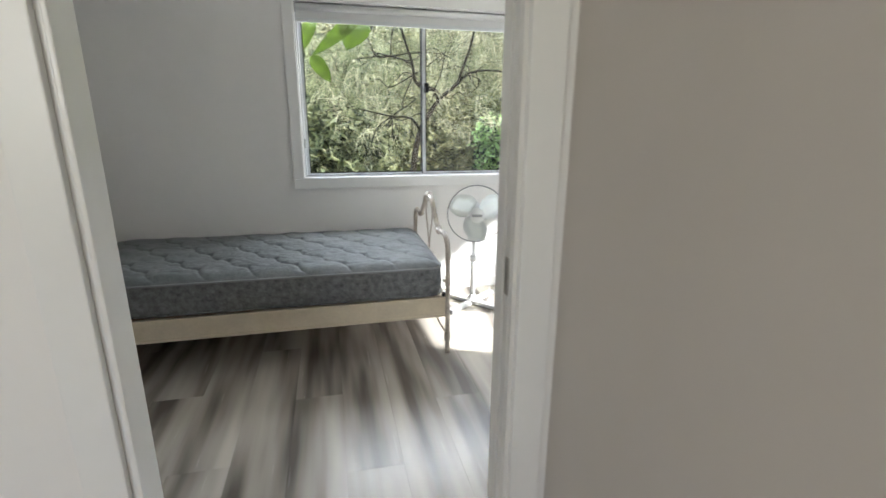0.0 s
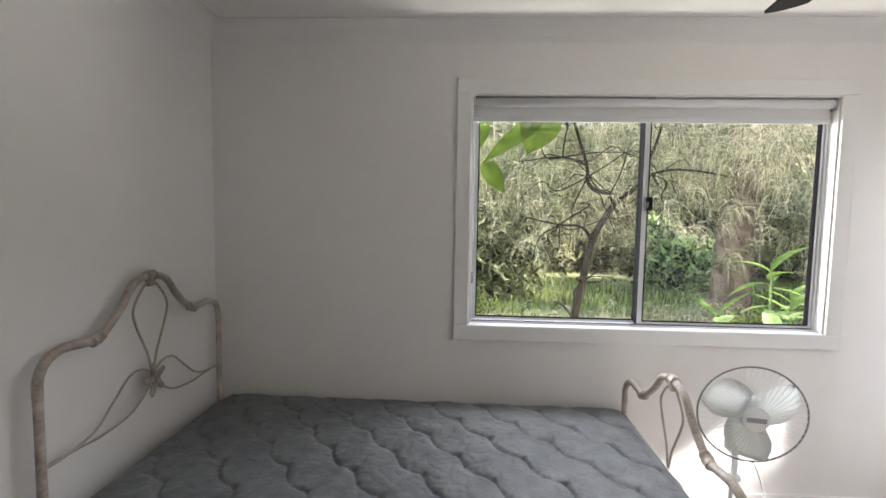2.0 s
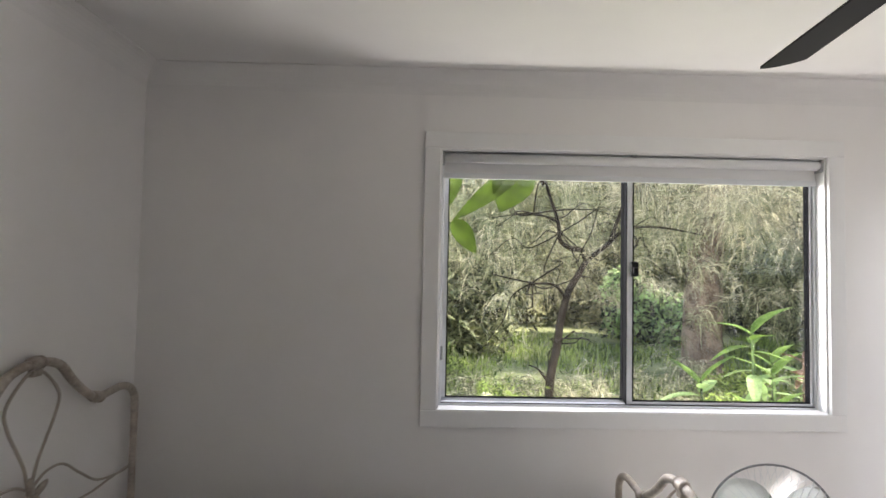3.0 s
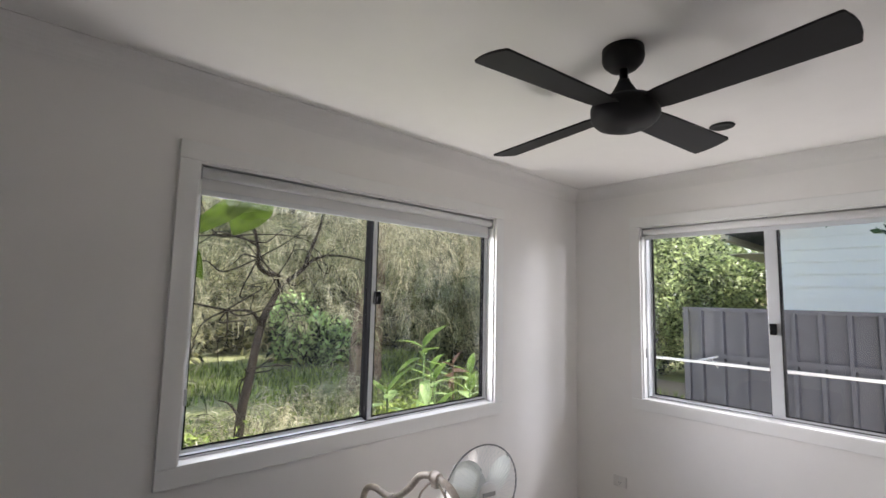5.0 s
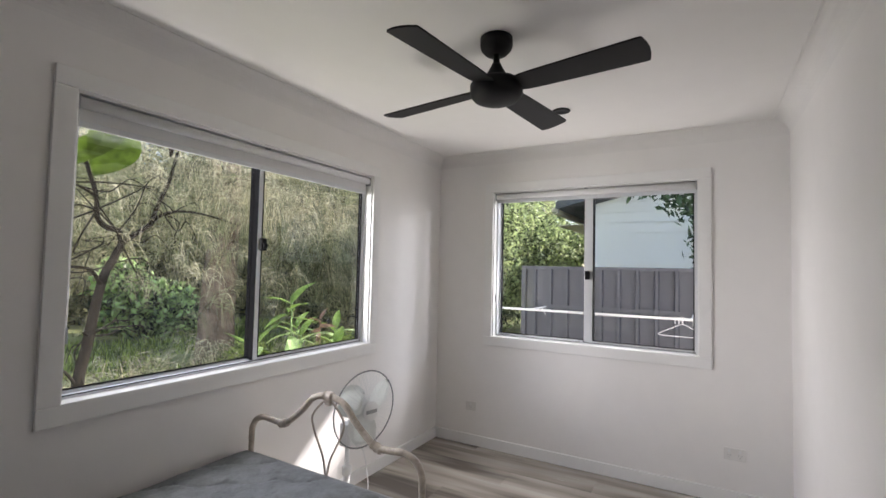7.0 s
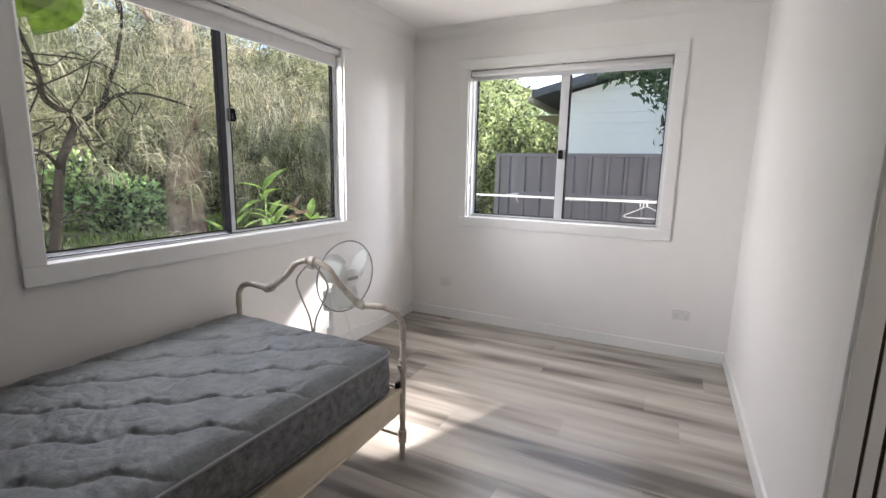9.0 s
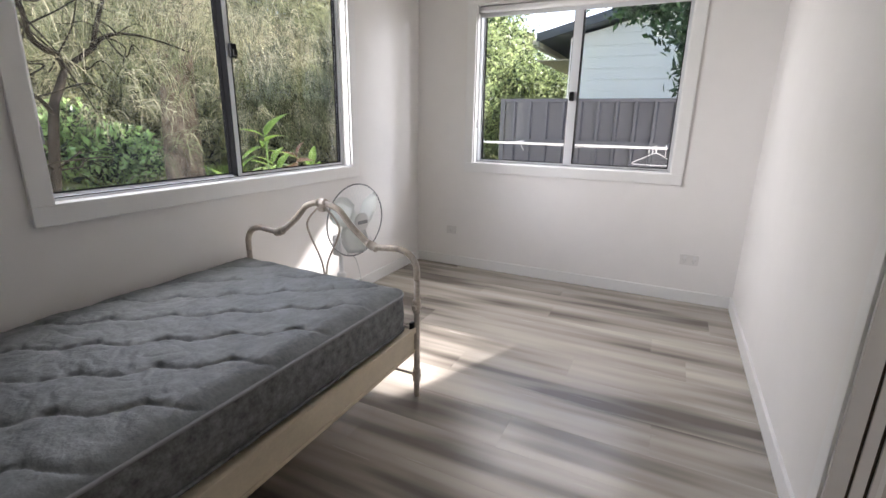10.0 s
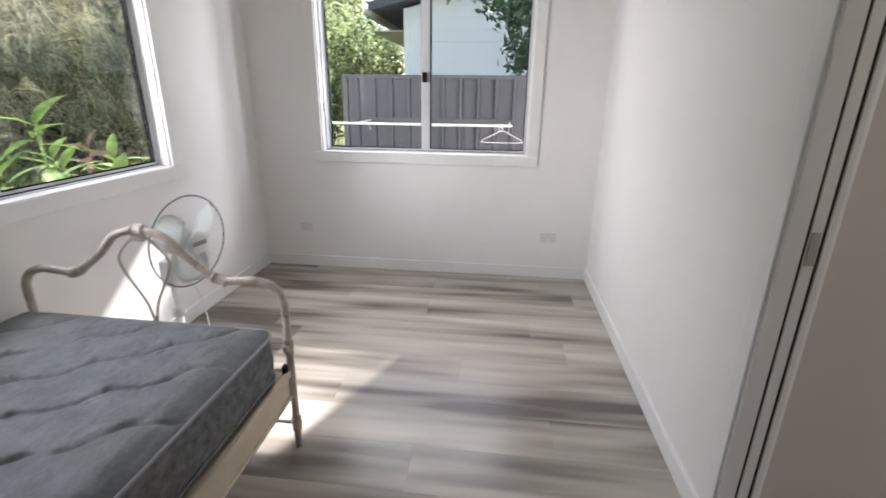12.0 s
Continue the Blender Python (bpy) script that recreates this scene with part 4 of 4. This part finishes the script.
def leaf_cloud(centres, size, aspect, droop=0.0, spread=1.0, curl=0.25):
    """Two-triangle leaves at the centres, in random turns; droop 1 hangs them down."""
    n = len(centres)
    d = rng.normal(size=(n, 3))
    d[:, 2] = d[:, 2] * (1 - droop) - droop * 2.2
    d /= np.linalg.norm(d, axis=1)[:, None]
    r = rng.normal(size=(n, 3))
    s = np.cross(d, r)
    s /= np.linalg.norm(s, axis=1)[:, None] + 1e-9
    nn = np.cross(d, s)
    ln = size * (0.6 + 0.8 * rng.random(n))[:, None]
    w = ln * aspect
    base = centres - d * ln * 0.5
    tip = centres + d * ln * 0.5
    mid = centres + nn * ln * curl * 0.4
    v = np.stack([base, mid + s * w * 0.5, tip, mid - s * w * 0.5], 1).reshape(-1, 3)
    f = np.arange(n * 4).reshape(-1, 4)
    return v, f


def clumps(c0, radii, n_clumps, per, clump_r, flat=1.0, shell=0.5):
    """Leaf places: clumps scattered through an uneven ellipsoid."""
    d = rng.normal(size=(n_clumps, 3))
    d /= np.linalg.norm(d, axis=1)[:, None]
    r = shell + (1 - shell) * rng.random(n_clumps) ** 0.6
    wob = 0.75 + 0.5 * rng.random(n_clumps)
    c = np.array(c0) + d * (r * wob)[:, None] * np.array(radii)
    p = np.repeat(c, per, 0) + rng.normal(size=(n_clumps * per, 3)) * clump_r * np.array((1, 1, flat))
    return p


def leaves(name, pts, size, aspect, material, parent=None, label="", droop=0.0, kind=""):
    v, f = leaf_cloud(pts, size, aspect, droop)
    return from_arrays(name, v.tolist(), f.tolist(), material, parent, label, kind)


def strands(name, tops, length, per, size, material, parent, label=""):
    """Weeping sprays: each top throws out a fan of fine ribbons that arch over and hang."""
    fan_n, steps = per, 6
    n = len(tops) * fan_n
    t = np.linspace(0, 1, steps)
    top = np.repeat(tops, fan_n, 0) + rng.normal(size=(n, 3)) * 0.05
    heading = np.repeat(rng.uniform(0, math.tau, len(tops)), fan_n) + rng.normal(size=n) * 0.9
    ln = length * (0.45 + 0.9 * rng.random(n))
    out = ln * (0.25 + 0.55 * rng.random(n))
    rise = ln * 0.15 * rng.random(n)
    x = top[:, 0, None] + (np.cos(heading) * out)[:, None] * t ** 0.8
    y = top[:, 1, None] + (np.sin(heading) * out * 0.7)[:, None] * t ** 0.8
    z = top[:, 2, None] + rise[:, None] * np.sin(t * 3.1) - (ln * (0.05 + 0.7 * rng.random(n)))[:, None] * t ** 2
    c = np.stack([x, y, z], 2)
    w = rng.normal(size=(n, 1, 3)) * np.array((1, 1, 0.6))
    w = w / np.linalg.norm(w, axis=2)[..., None] * size * (1.1 - 0.7 * t)[None, :, None]
    rib = np.stack([c - w, c + w], 2).reshape(-1, 3)
    k = (np.arange(n)[:, None] * steps + np.arange(steps - 1)[None]).reshape(-1) * 2
    fr = np.stack([k, k + 1, k + 3, k + 2], 1)
    return from_arrays(name, rib.tolist(), fr.tolist(), material, parent, label)


def limb(parent, pts, r0, r1, material, name="limb"):
    ln = smooth_line(pts, 6)
    ln = [p + Vector((noise.noise(p * 3), noise.noise(p * 3 + Vector((5, 0, 0))), 0)) * 0.03 for p in ln]
    return part(name, tube_bm(ln, 1.0, 9, taper=lambda t: r0 + (r1 - r0) * t), material, parent, smooth=True)


# leaning weeping tree in front of the north window
tree = thing("weeping_tree", "leaning tree, grey bark darkened for shade, pale weeping foliage", "tree", (1.02, 6.15, GZ))
T = Vector(tree.location)


def rel(*pts):
    return [Vector(p) - T for p in pts]


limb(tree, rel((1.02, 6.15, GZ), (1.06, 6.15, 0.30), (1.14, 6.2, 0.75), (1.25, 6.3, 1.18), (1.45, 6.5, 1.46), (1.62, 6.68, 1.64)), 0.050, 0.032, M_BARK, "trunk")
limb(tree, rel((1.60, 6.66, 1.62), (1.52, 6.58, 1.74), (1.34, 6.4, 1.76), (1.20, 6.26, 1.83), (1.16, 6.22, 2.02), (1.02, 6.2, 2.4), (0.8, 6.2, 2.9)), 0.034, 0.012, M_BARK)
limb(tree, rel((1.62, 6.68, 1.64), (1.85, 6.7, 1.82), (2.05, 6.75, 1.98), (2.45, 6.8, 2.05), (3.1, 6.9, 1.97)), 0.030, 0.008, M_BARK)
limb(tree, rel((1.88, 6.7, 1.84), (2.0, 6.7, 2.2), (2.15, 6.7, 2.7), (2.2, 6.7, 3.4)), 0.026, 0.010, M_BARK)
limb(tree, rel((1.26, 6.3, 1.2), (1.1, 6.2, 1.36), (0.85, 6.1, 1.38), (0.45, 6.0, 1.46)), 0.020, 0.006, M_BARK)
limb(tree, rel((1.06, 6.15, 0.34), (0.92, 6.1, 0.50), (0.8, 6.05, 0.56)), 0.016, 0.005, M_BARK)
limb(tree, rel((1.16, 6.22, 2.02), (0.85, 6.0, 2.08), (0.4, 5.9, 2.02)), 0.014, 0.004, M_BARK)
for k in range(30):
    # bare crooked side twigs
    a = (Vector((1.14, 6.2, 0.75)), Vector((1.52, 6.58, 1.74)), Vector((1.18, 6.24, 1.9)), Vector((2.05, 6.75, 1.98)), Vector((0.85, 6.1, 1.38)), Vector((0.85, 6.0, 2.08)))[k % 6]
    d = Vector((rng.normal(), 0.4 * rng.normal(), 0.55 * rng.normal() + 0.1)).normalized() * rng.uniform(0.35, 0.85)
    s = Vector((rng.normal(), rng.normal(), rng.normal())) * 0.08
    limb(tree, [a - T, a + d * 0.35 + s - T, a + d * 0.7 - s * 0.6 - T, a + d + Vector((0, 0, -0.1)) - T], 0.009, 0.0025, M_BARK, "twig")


def cloud(c, n, spread, near=7.8, low=1.0):
    p = np.array(c) + rng.normal(size=(n, 3)) * np.array(spread)
    p[:, 1] = np.maximum(p[:, 1], near + 0.5 * rng.random(n))
    p[:, 2] = np.maximum(p[:, 2], low + 0.6 * rng.random(n))
    return p - np.array(T)


strands("crown", np.concatenate([cloud((0.9, 7.4, 2.2), 230, (1.5, 1.0, 0.7), near=6.7, low=1.5), cloud((3.0, 7.4, 2.6), 80, (1.0, 0.7, 0.5), near=6.7, low=2.1)]), 0.46, 20, 0.0052, M_WEEP, tree, "grey-green weeping twigs")
strands("dry_twigs", np.concatenate([cloud((1.2, 6.9, 2.05), 190, (1.2, 0.7, 0.6), near=6.45), cloud((3.1, 6.7, 2.35), 110, (0.8, 0.5, 0.35), near=6.3, low=1.95)]), 0.42, 18, 0.0042, M_STRAW, tree, "pale straw-coloured twigs")

# big paperbark trunk with a hanging crown
paper = thing("paperbark_tree", "large brown paperbark tree with drooping foliage", "tree", (4.30, 9.0, GZ))
T = Vector(paper.location)
limb(paper, rel((4.30, 9.0, GZ), (4.30, 9.0, 0.2), (4.33, 9.0, 1.2), (4.4, 9.0, 2.4), (4.45, 9.1, 4.2), (4.5, 9.2, 6.5)), 0.34, 0.20, M_PAPER, "trunk")
limb(paper, rel((4.35, 9.0, 2.6), (5.0, 8.8, 3.2), (5.8, 8.6, 3.4)), 0.09, 0.03, M_PAPER)
limb(paper, rel((4.3, 9.0, 2.9), (3.6, 8.7, 3.6), (2.9, 8.5, 3.9)), 0.08, 0.03, M_PAPER)
strands("crown", np.concatenate([cloud((6.1, 8.4, 2.6), 170, (1.2, 0.9, 0.8), low=1.6), cloud((4.2, 9.8, 4.4), 150, (2.2, 1.2, 1.0), low=2.2), cloud((7.4, 8.6, 2.6), 200, (1.1, 0.9, 0.9)), cloud((6.2, 7.9, 1.5), 150, (1.3, 0.5, 0.5), low=0.5)]), 0.6, 22, 0.0065, M_WEEP, paper, "drooping grey-green twigs")
strands("dry_twigs", np.concatenate([cloud((5.5, 7.6, 2.4), 130, (0.9, 0.5, 0.4), low=1.8), cloud((3.6, 8.0, 2.8), 30, (0.8, 0.5, 0.3), low=2.3), cloud((6.2, 7.6, 1.4), 60, (1.3, 0.4, 0.5), low=0.6)]), 0.55, 20, 0.0055, M_STRAW, paper, "pale straw-coloured twigs")

# litter of dry twigs and seedlings under the tree
for x, y, r, n, m in ((0.5, 6.9, 0.7, 60, M_STRAW), (1.6, 6.7, 0.8, 70, M_STRAW), (2.6, 7.0, 0.7, 60, M_WEEP), (-0.2, 7.4, 0.6, 50, M_WEEP), (3.6, 8.0, 0.8, 70, M_STRAW)):
    heap = thing("dry_scrub", "tangle of dry straw-coloured twigs on the lawn", "scrub", (x, y, GZ), "dry tangles on the lawn")
    base = rng.normal(size=(n, 3)) * np.array((r, r * 0.6, 0.14)) + np.array((0, 0, 0.32))
    base[:, 2] = np.maximum(base[:, 2], 0.1)
    strands("twigs", base, 0.34, 14, 0.005, m, heap)

# rounded glossy bush
bush = thing("bush", "dense dark green rounded bush on the lawn", "bush", (5.3, 13.2, GZ))
pts = np.concatenate([clumps((0, 0, 0.65), (0.95, 0.8, 0.75), 120, 16, 0.11), clumps((-0.55, 0.0, 1.2), (0.45, 0.5, 0.5), 50, 16, 0.10), clumps((0.5, -0.3, 0.5), (0.7, 0.6, 0.5), 60, 16, 0.1)])
leaves("crown", pts, 0.19, 0.5, M_BUSH, bush, "glossy green leaves")
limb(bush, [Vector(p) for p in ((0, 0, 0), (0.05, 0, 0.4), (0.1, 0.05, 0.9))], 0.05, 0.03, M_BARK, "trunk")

# thickets closing the view
for (x, y, rx, ry, rz, n, m) in ((-5, 14, 3.5, 2.0, 3.0, 1000, M_WOODS), (-0.5, 16, 3.5, 2.0, 3.4, 1100, M_WOODS), (4.5, 17, 3.5, 2.2, 3.8, 1100, M_WOODS), (9.5, 16, 3.6, 2.4, 3.6, 1100, M_WOODS),
                                 (14.0, 12.5, 3.0, 2.4, 3.6, 1000, M_WOODS), (8.6, 10.2, 1.7, 1.5, 2.6, 700, M_WOODS), (1.5, 21, 7, 2, 4.6, 800, M_WOODS), (10, 21, 7, 2, 4.6, 800, M_WOODS), (-9, 19, 6, 2, 6, 1000, M_WOODS),
                                 (0.2, 11.2, 1.6, 1.0, 1.9, 420, M_WEEP), (18.5, 14, 3.5, 3, 4.5, 900, M_WOODS)):
    wood = thing("thicket", "dense grey-green scrub at the garden edge", "thicket", (x, y, GZ), "scrub round the garden")
    pts = clumps((0, 0, rz * 0.8), (rx, ry, rz), n, 22, 0.22, shell=0.35)
    pts = pts[pts[:, 2] > 0.02]
    leaves("foliage", pts, 0.26, 0.22, m, wood, droop=0.25)
    xx = rng.uniform(-rx, rx) * 0.7
    limb(wood, [Vector(p) for p in ((xx, 0, 0), (xx + 0.1, 0.1, rz * 0.5), (xx + rng.uniform(-0.5, 0.5), 0, rz * 1.3))], 0.07, 0.03, M_BARK, "stem")

bm = bmesh.new()
ridge = []
for k in range(61):
    ang = radians(-70 + 2.35 * k)
    xx, yy = 3 + 26 * math.sin(ang), 2 + 24 * math.cos(ang)
    top = 6.2 + 2.2 * noise.noise((k * 0.33, 0, 0)) + 1.1 * noise.noise((k * 0.9, 4, 0))
    ridge.append([bm.verts.new((xx * (1 - 0.02 * j) + 0.4 * noise.noise((k * 0.7, j, 1)), yy * (1 - 0.02 * j) + 0.4 * noise.noise((k * 0.7, j, 7)), GZ + top * j / 6)) for j in range(7)])
for u, v in zip(ridge, ridge[1:]):
    for j in range(6):
        bm.faces.new((u[j], v[j], v[j + 1], u[j + 1]))
tagged(part("backdrop", bm, M_WOODS, smooth=True), "dark wall of woods behind the garden", "woods", kind="structure")

# broad-leaved plant close to the glass
plant = thing("broadleaf_plant", "bright green broad-leaved shrub close under the window", "plant", (2.36, 4.98, GZ))


def big_leaf(length, width, bend_down):
    bm = bmesh.new()
    rows = []
    for i in range(9):
        t = i / 8
        w = width * 0.5 * (t + 0.02) ** 0.6 * (1.01 - t) / 0.347
        z = -bend_down * t * t
        rows.append([bm.verts.new((length * t, s * w, z - abs(s) * w * -0.25)) for s in (-1, -0.5, 0, 0.5, 1)])
    for u, v in zip(rows, rows[1:]):
        for j in range(4):
            bm.faces.new((u[j], u[j + 1], v[j + 1], v[j]))
    return bm


P = Vector(plant.location)
for sx, sy, h in ((0, 0, 1.36), (0.28, 0.15, 1.0), (-0.35, 0.1, 0.95), (0.55, -0.1, 0.9), (0.85, 0.2, 1.0), (-0.1, -0.3, 0.8), (0.45, 0.4, 1.05)):
    part("stem", tube_bm([Vector((sx, sy, 0)), Vector((sx + 0.02, sy, h * 0.5)), Vector((sx, sy, h))], 0.010, 7), M_BUSH, plant)
    for k in range(9):
        lf = part("leaf", big_leaf(rng.uniform(0.22, 0.36), rng.uniform(0.075, 0.115), rng.uniform(0.05, 0.2)), M_LIME if k < (6 if sx == 0 else 2) else M_BUSH, plant, smooth=True)
        zz = h - 0.03 * k - (0.0 if k < 6 else 0.12)
        lf.matrix_local = Matrix.Translation((sx, sy, zz)) @ pose(0, 0, 0, 0, -55 + 11 * k, 137.5 * k + 40 * sx)

M_DEAD = mat("dead_leaf", (0.11, 0.062, 0.042), 0.8, var=0.4, scale=12, hue=(0.20, 0.125, 0.085), trans=0.2)
for k in range(5):
    lf = part("dead_leaf", big_leaf(0.16, 0.045, 0.08), M_DEAD, plant, "curled reddish-brown dead leaf", smooth=True)
    lf.matrix_local = Matrix.Translation((0.42, 0.02, 1.16 - 0.035 * k)) @ pose(0, 0, 0, 30 * k, -70 + 28 * k, 137.5 * k)
part("stem", tube_bm([Vector((0.40, 0.02, 0)), Vector((0.43, 0.02, 0.6)), Vector((0.42, 0.02, 1.18))], 0.007, 7), M_DEAD, plant, "dry brown stem")

# leafy twig hanging at the top of the north window
twig = thing("leafy_sapling", "tall thin sapling with bright green leaves at the window head", "plant", (-0.52, 4.08, GZ))
W0 = Vector(twig.location)
part("stem", tube_bm([v - W0 for v in smooth_line([(-0.52, 4.08, GZ), (-0.54, 4.08, 0.8), (-0.48, 4.09, 1.7), (-0.3, 4.1, 2.12), (0.0, 4.1, 2.16), (0.34, 4.06, 2.15), (0.42, 3.85, 2.10), (0.41, 3.72, 2.01)], 5)], 0.005, 6), M_BUSH, twig)


def hang_leaf(name, base, tip, width, material, label=""):
    """A leaf from its stalk to its tip, its blade turned to the window."""
    base, tip = Vector(base), Vector(tip)
    ax = (tip - base).normalized()
    side = Vector((0.15, -1, 0.25)).cross(ax).normalized()
    lf = part(name, big_leaf((tip - base).length, width, 0.02), material, twig, label, smooth=True)
    m = Matrix((ax, side, ax.cross(side))).transposed().to_4x4()
    lf.matrix_local = Matrix.Translation(base - W0) @ m


hang_leaf("leaf", (0.345, 4.1, 2.16), (0.235, 4.1, 1.865), 0.25, M_TWIGLEAF)
hang_leaf("leaf", (0.36, 4.08, 2.13), (-0.05, 4.11, 1.81), 0.11, M_TWIGLEAF)
hang_leaf("leaf", (-0.05, 4.09, 1.805), (0.10, 4.1, 1.615), 0.12, M_TWIGLEAF)
hang_leaf("leaf", (-0.02, 4.13, 2.15), (-0.10, 4.13, 1.86), 0.10, M_TWIGLEAF)
hang_leaf("dry_leaf", (0.385, 3.72, 2.025), (0.405, 3.72, 1.955), 0.035, M_BARK, "curled dead brown leaf")

# unseen tall tree, added to shade the garden from the east
shade = thing("shade_helper_tree", "unseen tall tree added to shade the garden", "tree", (7.0, 5.3, GZ))
limb(shade, [Vector(p) for p in ((0, 0, 0), (-0.05, 0.05, 2.0), (-0.5, 0.2, 4.2), (-0.9, 0.3, 6.0))], 0.16, 0.06, M_BARK, "trunk")
pts = clumps((-1.3, -0.6, 5.0), (2.6, 1.7, 1.5), 180, 20, 0.22, shell=0.2)
leaves("crown", pts[pts[:, 2] > 3.7], 0.16, 0.35, M_TREE2, shade)

# weeds and grass
for x, y, r, n in ((0.6, 6.4, 0.5, 90), (2.9, 6.0, 0.6, 110), (3.6, 7.2, 0.6, 110), (1.0, 5.6, 0.4, 60), (5.2, 6.6, 0.8, 160), (0.0, 8.8, 0.6, 80)):
    sh = thing("low_shrub", "low straggly green shrub in the lawn", "shrub", (x, y, GZ), "weeds on the lawn")
    leaves("foliage", np.abs(clumps((0, 0, 0.25), (r, r * 0.8, 0.35), n, 16, 0.07)) * np.array((1, 1, 1)) - np.array((r * 0.5, r * 0.4, 0)), 0.07, 0.35, M_GRASS, sh)
n = 26000
bx_, by_ = rng.uniform(-4, 9, n), rng.uniform(4.6, 14, n)
keep = np.array([noise.noise((a * 0.6, b * 0.6, 3.0)) > -0.25 for a, b in zip(bx_, by_)])
bx_, by_ = bx_[keep], by_[keep]
n = len(bx_)
h = rng.uniform(0.05, 0.22, n)
lx, ly = rng.normal(size=n) * 0.05, rng.normal(size=n) * 0.05
wx, wy = rng.normal(size=n) * 0.012, rng.normal(size=n) * 0.012
v = np.stack([np.stack([bx_ - wx, by_ - wy, np.full(n, GZ - 0.03)], 1), np.stack([bx_ + wx, by_ + wy, np.full(n, GZ - 0.03)], 1), np.stack([bx_ + lx, by_ + ly, GZ + h], 1)], 1).reshape(-1, 3)
tagged(from_arrays("grass", v.tolist(), np.arange(n * 3).reshape(-1, 3).tolist(), M_GRASS), "short green and straw lawn grass", "grass", kind="stuff")

# trees beyond the fence
for x, y, z, rx, ry, rz, n, name, label in ((8.4, 5.8, 2.9, 1.5, 1.3, 1.5, 330, "garden_tree", "light green leafy tree behind the fence"), (11.5, 6.9, 3.6, 2.2, 1.8, 2.6, 600, "garden_tree", "tall light green tree behind the fence"),
                                            (11.6, 6.6, 1.0, 1.2, 0.9, 1.2, 360, "garden_shrub", "green shrub beside the fence end"), (12.4, 5.6, 1.6, 0.9, 0.7, 1.4, 420, "garden_shrub", "green shrub under the neighbouring eave"), (13.5, 9.5, 2.6, 2.4, 2.0, 2.6, 500, "garden_tree", "leafy tree in the far garden"), (14.5, 5.5, 1.9, 1.2, 1.0, 1.7, 420, "garden_tree", "leafy tree beside the neighbouring house"), (19.0, 8.6, 2.6, 3.0, 2.6, 2.6, 500, "garden_tree", "leafy tree in the far garden")):
    t = thing(name, label, "tree", (x, y, GZ))
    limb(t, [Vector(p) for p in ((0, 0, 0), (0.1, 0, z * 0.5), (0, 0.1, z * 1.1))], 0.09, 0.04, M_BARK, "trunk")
    pts = clumps((0, 0, z - GZ), (rx, ry, rz), n, 24, 0.16, shell=0.3)
    leaves("crown", pts[pts[:, 2] > 0.05], 0.12, 0.4, M_TREE2, t)
side = thing("side_tree", "dark-leaved tree overhanging the fence", "tree", (6.6, 0.9, GZ))
limb(side, [Vector(p) for p in ((0, 0, 0), (0.03, 0.02, 1.5), (0.0, 0.1, 3.0), (0.1, 0.1, 4.4))], 0.07, 0.03, M_BARK, "trunk")
limb(side, [Vector(p) for p in ((0, 0.1, 2.4), (-0.1, 0.5, 2.9), (-0.1, 1.2, 3.2))], 0.03, 0.01, M_BARK)
# Last clump sits above the view, added to dapple the sun patch.
pts = np.concatenate([clumps((0.0, 0.2, 3.2), (0.6, 0.8, 0.9), 230, 18, 0.11), clumps((-0.1, 1.1, 3.3), (0.4, 0.7, 0.35), 90, 16, 0.09), clumps((0, 0.35, 2.15), (0.3, 0.3, 0.25), 40, 16, 0.08), clumps((0.0, -0.6, 4.15), (0.5, 0.9, 0.45), 36, 16, 0.12)])
leaves("crown", pts, 0.12, 0.42, M_DARKLEAF, side)

# ---- floor boards ----
PW, PL, GAP = 0.22, 1.50, 0.0003
mesh_cache = {}


def plank_mesh(w, ln):
    key = (round(w, 3), round(ln, 3))
    if key not in mesh_cache:
        bm = bmesh.new()
        e = 0.0003
        lo = [bm.verts.new((x, y, -0.008)) for x, y in ((0, 0), (w, 0), (w, ln), (0, ln))]
        md = [bm.verts.new((x, y, -e)) for x, y in ((0, 0), (w, 0), (w, ln), (0, ln))]
        hi = [bm.verts.new((x, y, 0)) for x, y in ((e, e), (w - e, e), (w - e, ln - e), (e, ln - e))]
        for u, v in ((lo, md), (md, hi)):
            for k in range(4):
                bm.faces.new((u[k], u[(k + 1) % 4], v[(k + 1) % 4], v[k]))
        bm.faces.new(hi)
        me = bpy.data.meshes.new("plank")
        bmesh.ops.recalc_face_normals(bm, faces=bm.faces)
        bm.to_mesh(me)
        bm.free()
        me.materials.append(M_PLANK)
        mesh_cache[key] = me
    return mesh_cache[key]


row = 0
x = 1.912 + PW / 2 - PW * 20
while x < EAST:
    first = {19: 2.037, 18: 1.408}.get(row, 0.37 * ((row * 7) % 11) / 2.7)
    y = first - PL * 4
    while y < NORTH:
        x0, x1, y0, y1 = max(x, HALL_W), min(x + PW - GAP, EAST), max(y, HALL_S), min(y + PL - GAP, NORTH)
        if x0 < WEST:
            y1 = min(y1, HALL_Y)
        if x1 - x0 > 0.01 and y1 - y0 > 0.02:
            ob = new("plank", plank_mesh(x1 - x0, y1 - y0))
            ob.location = (x0, y0, 0)
            ob.parent = floor
        y += PL
    row += 1
    x += PW
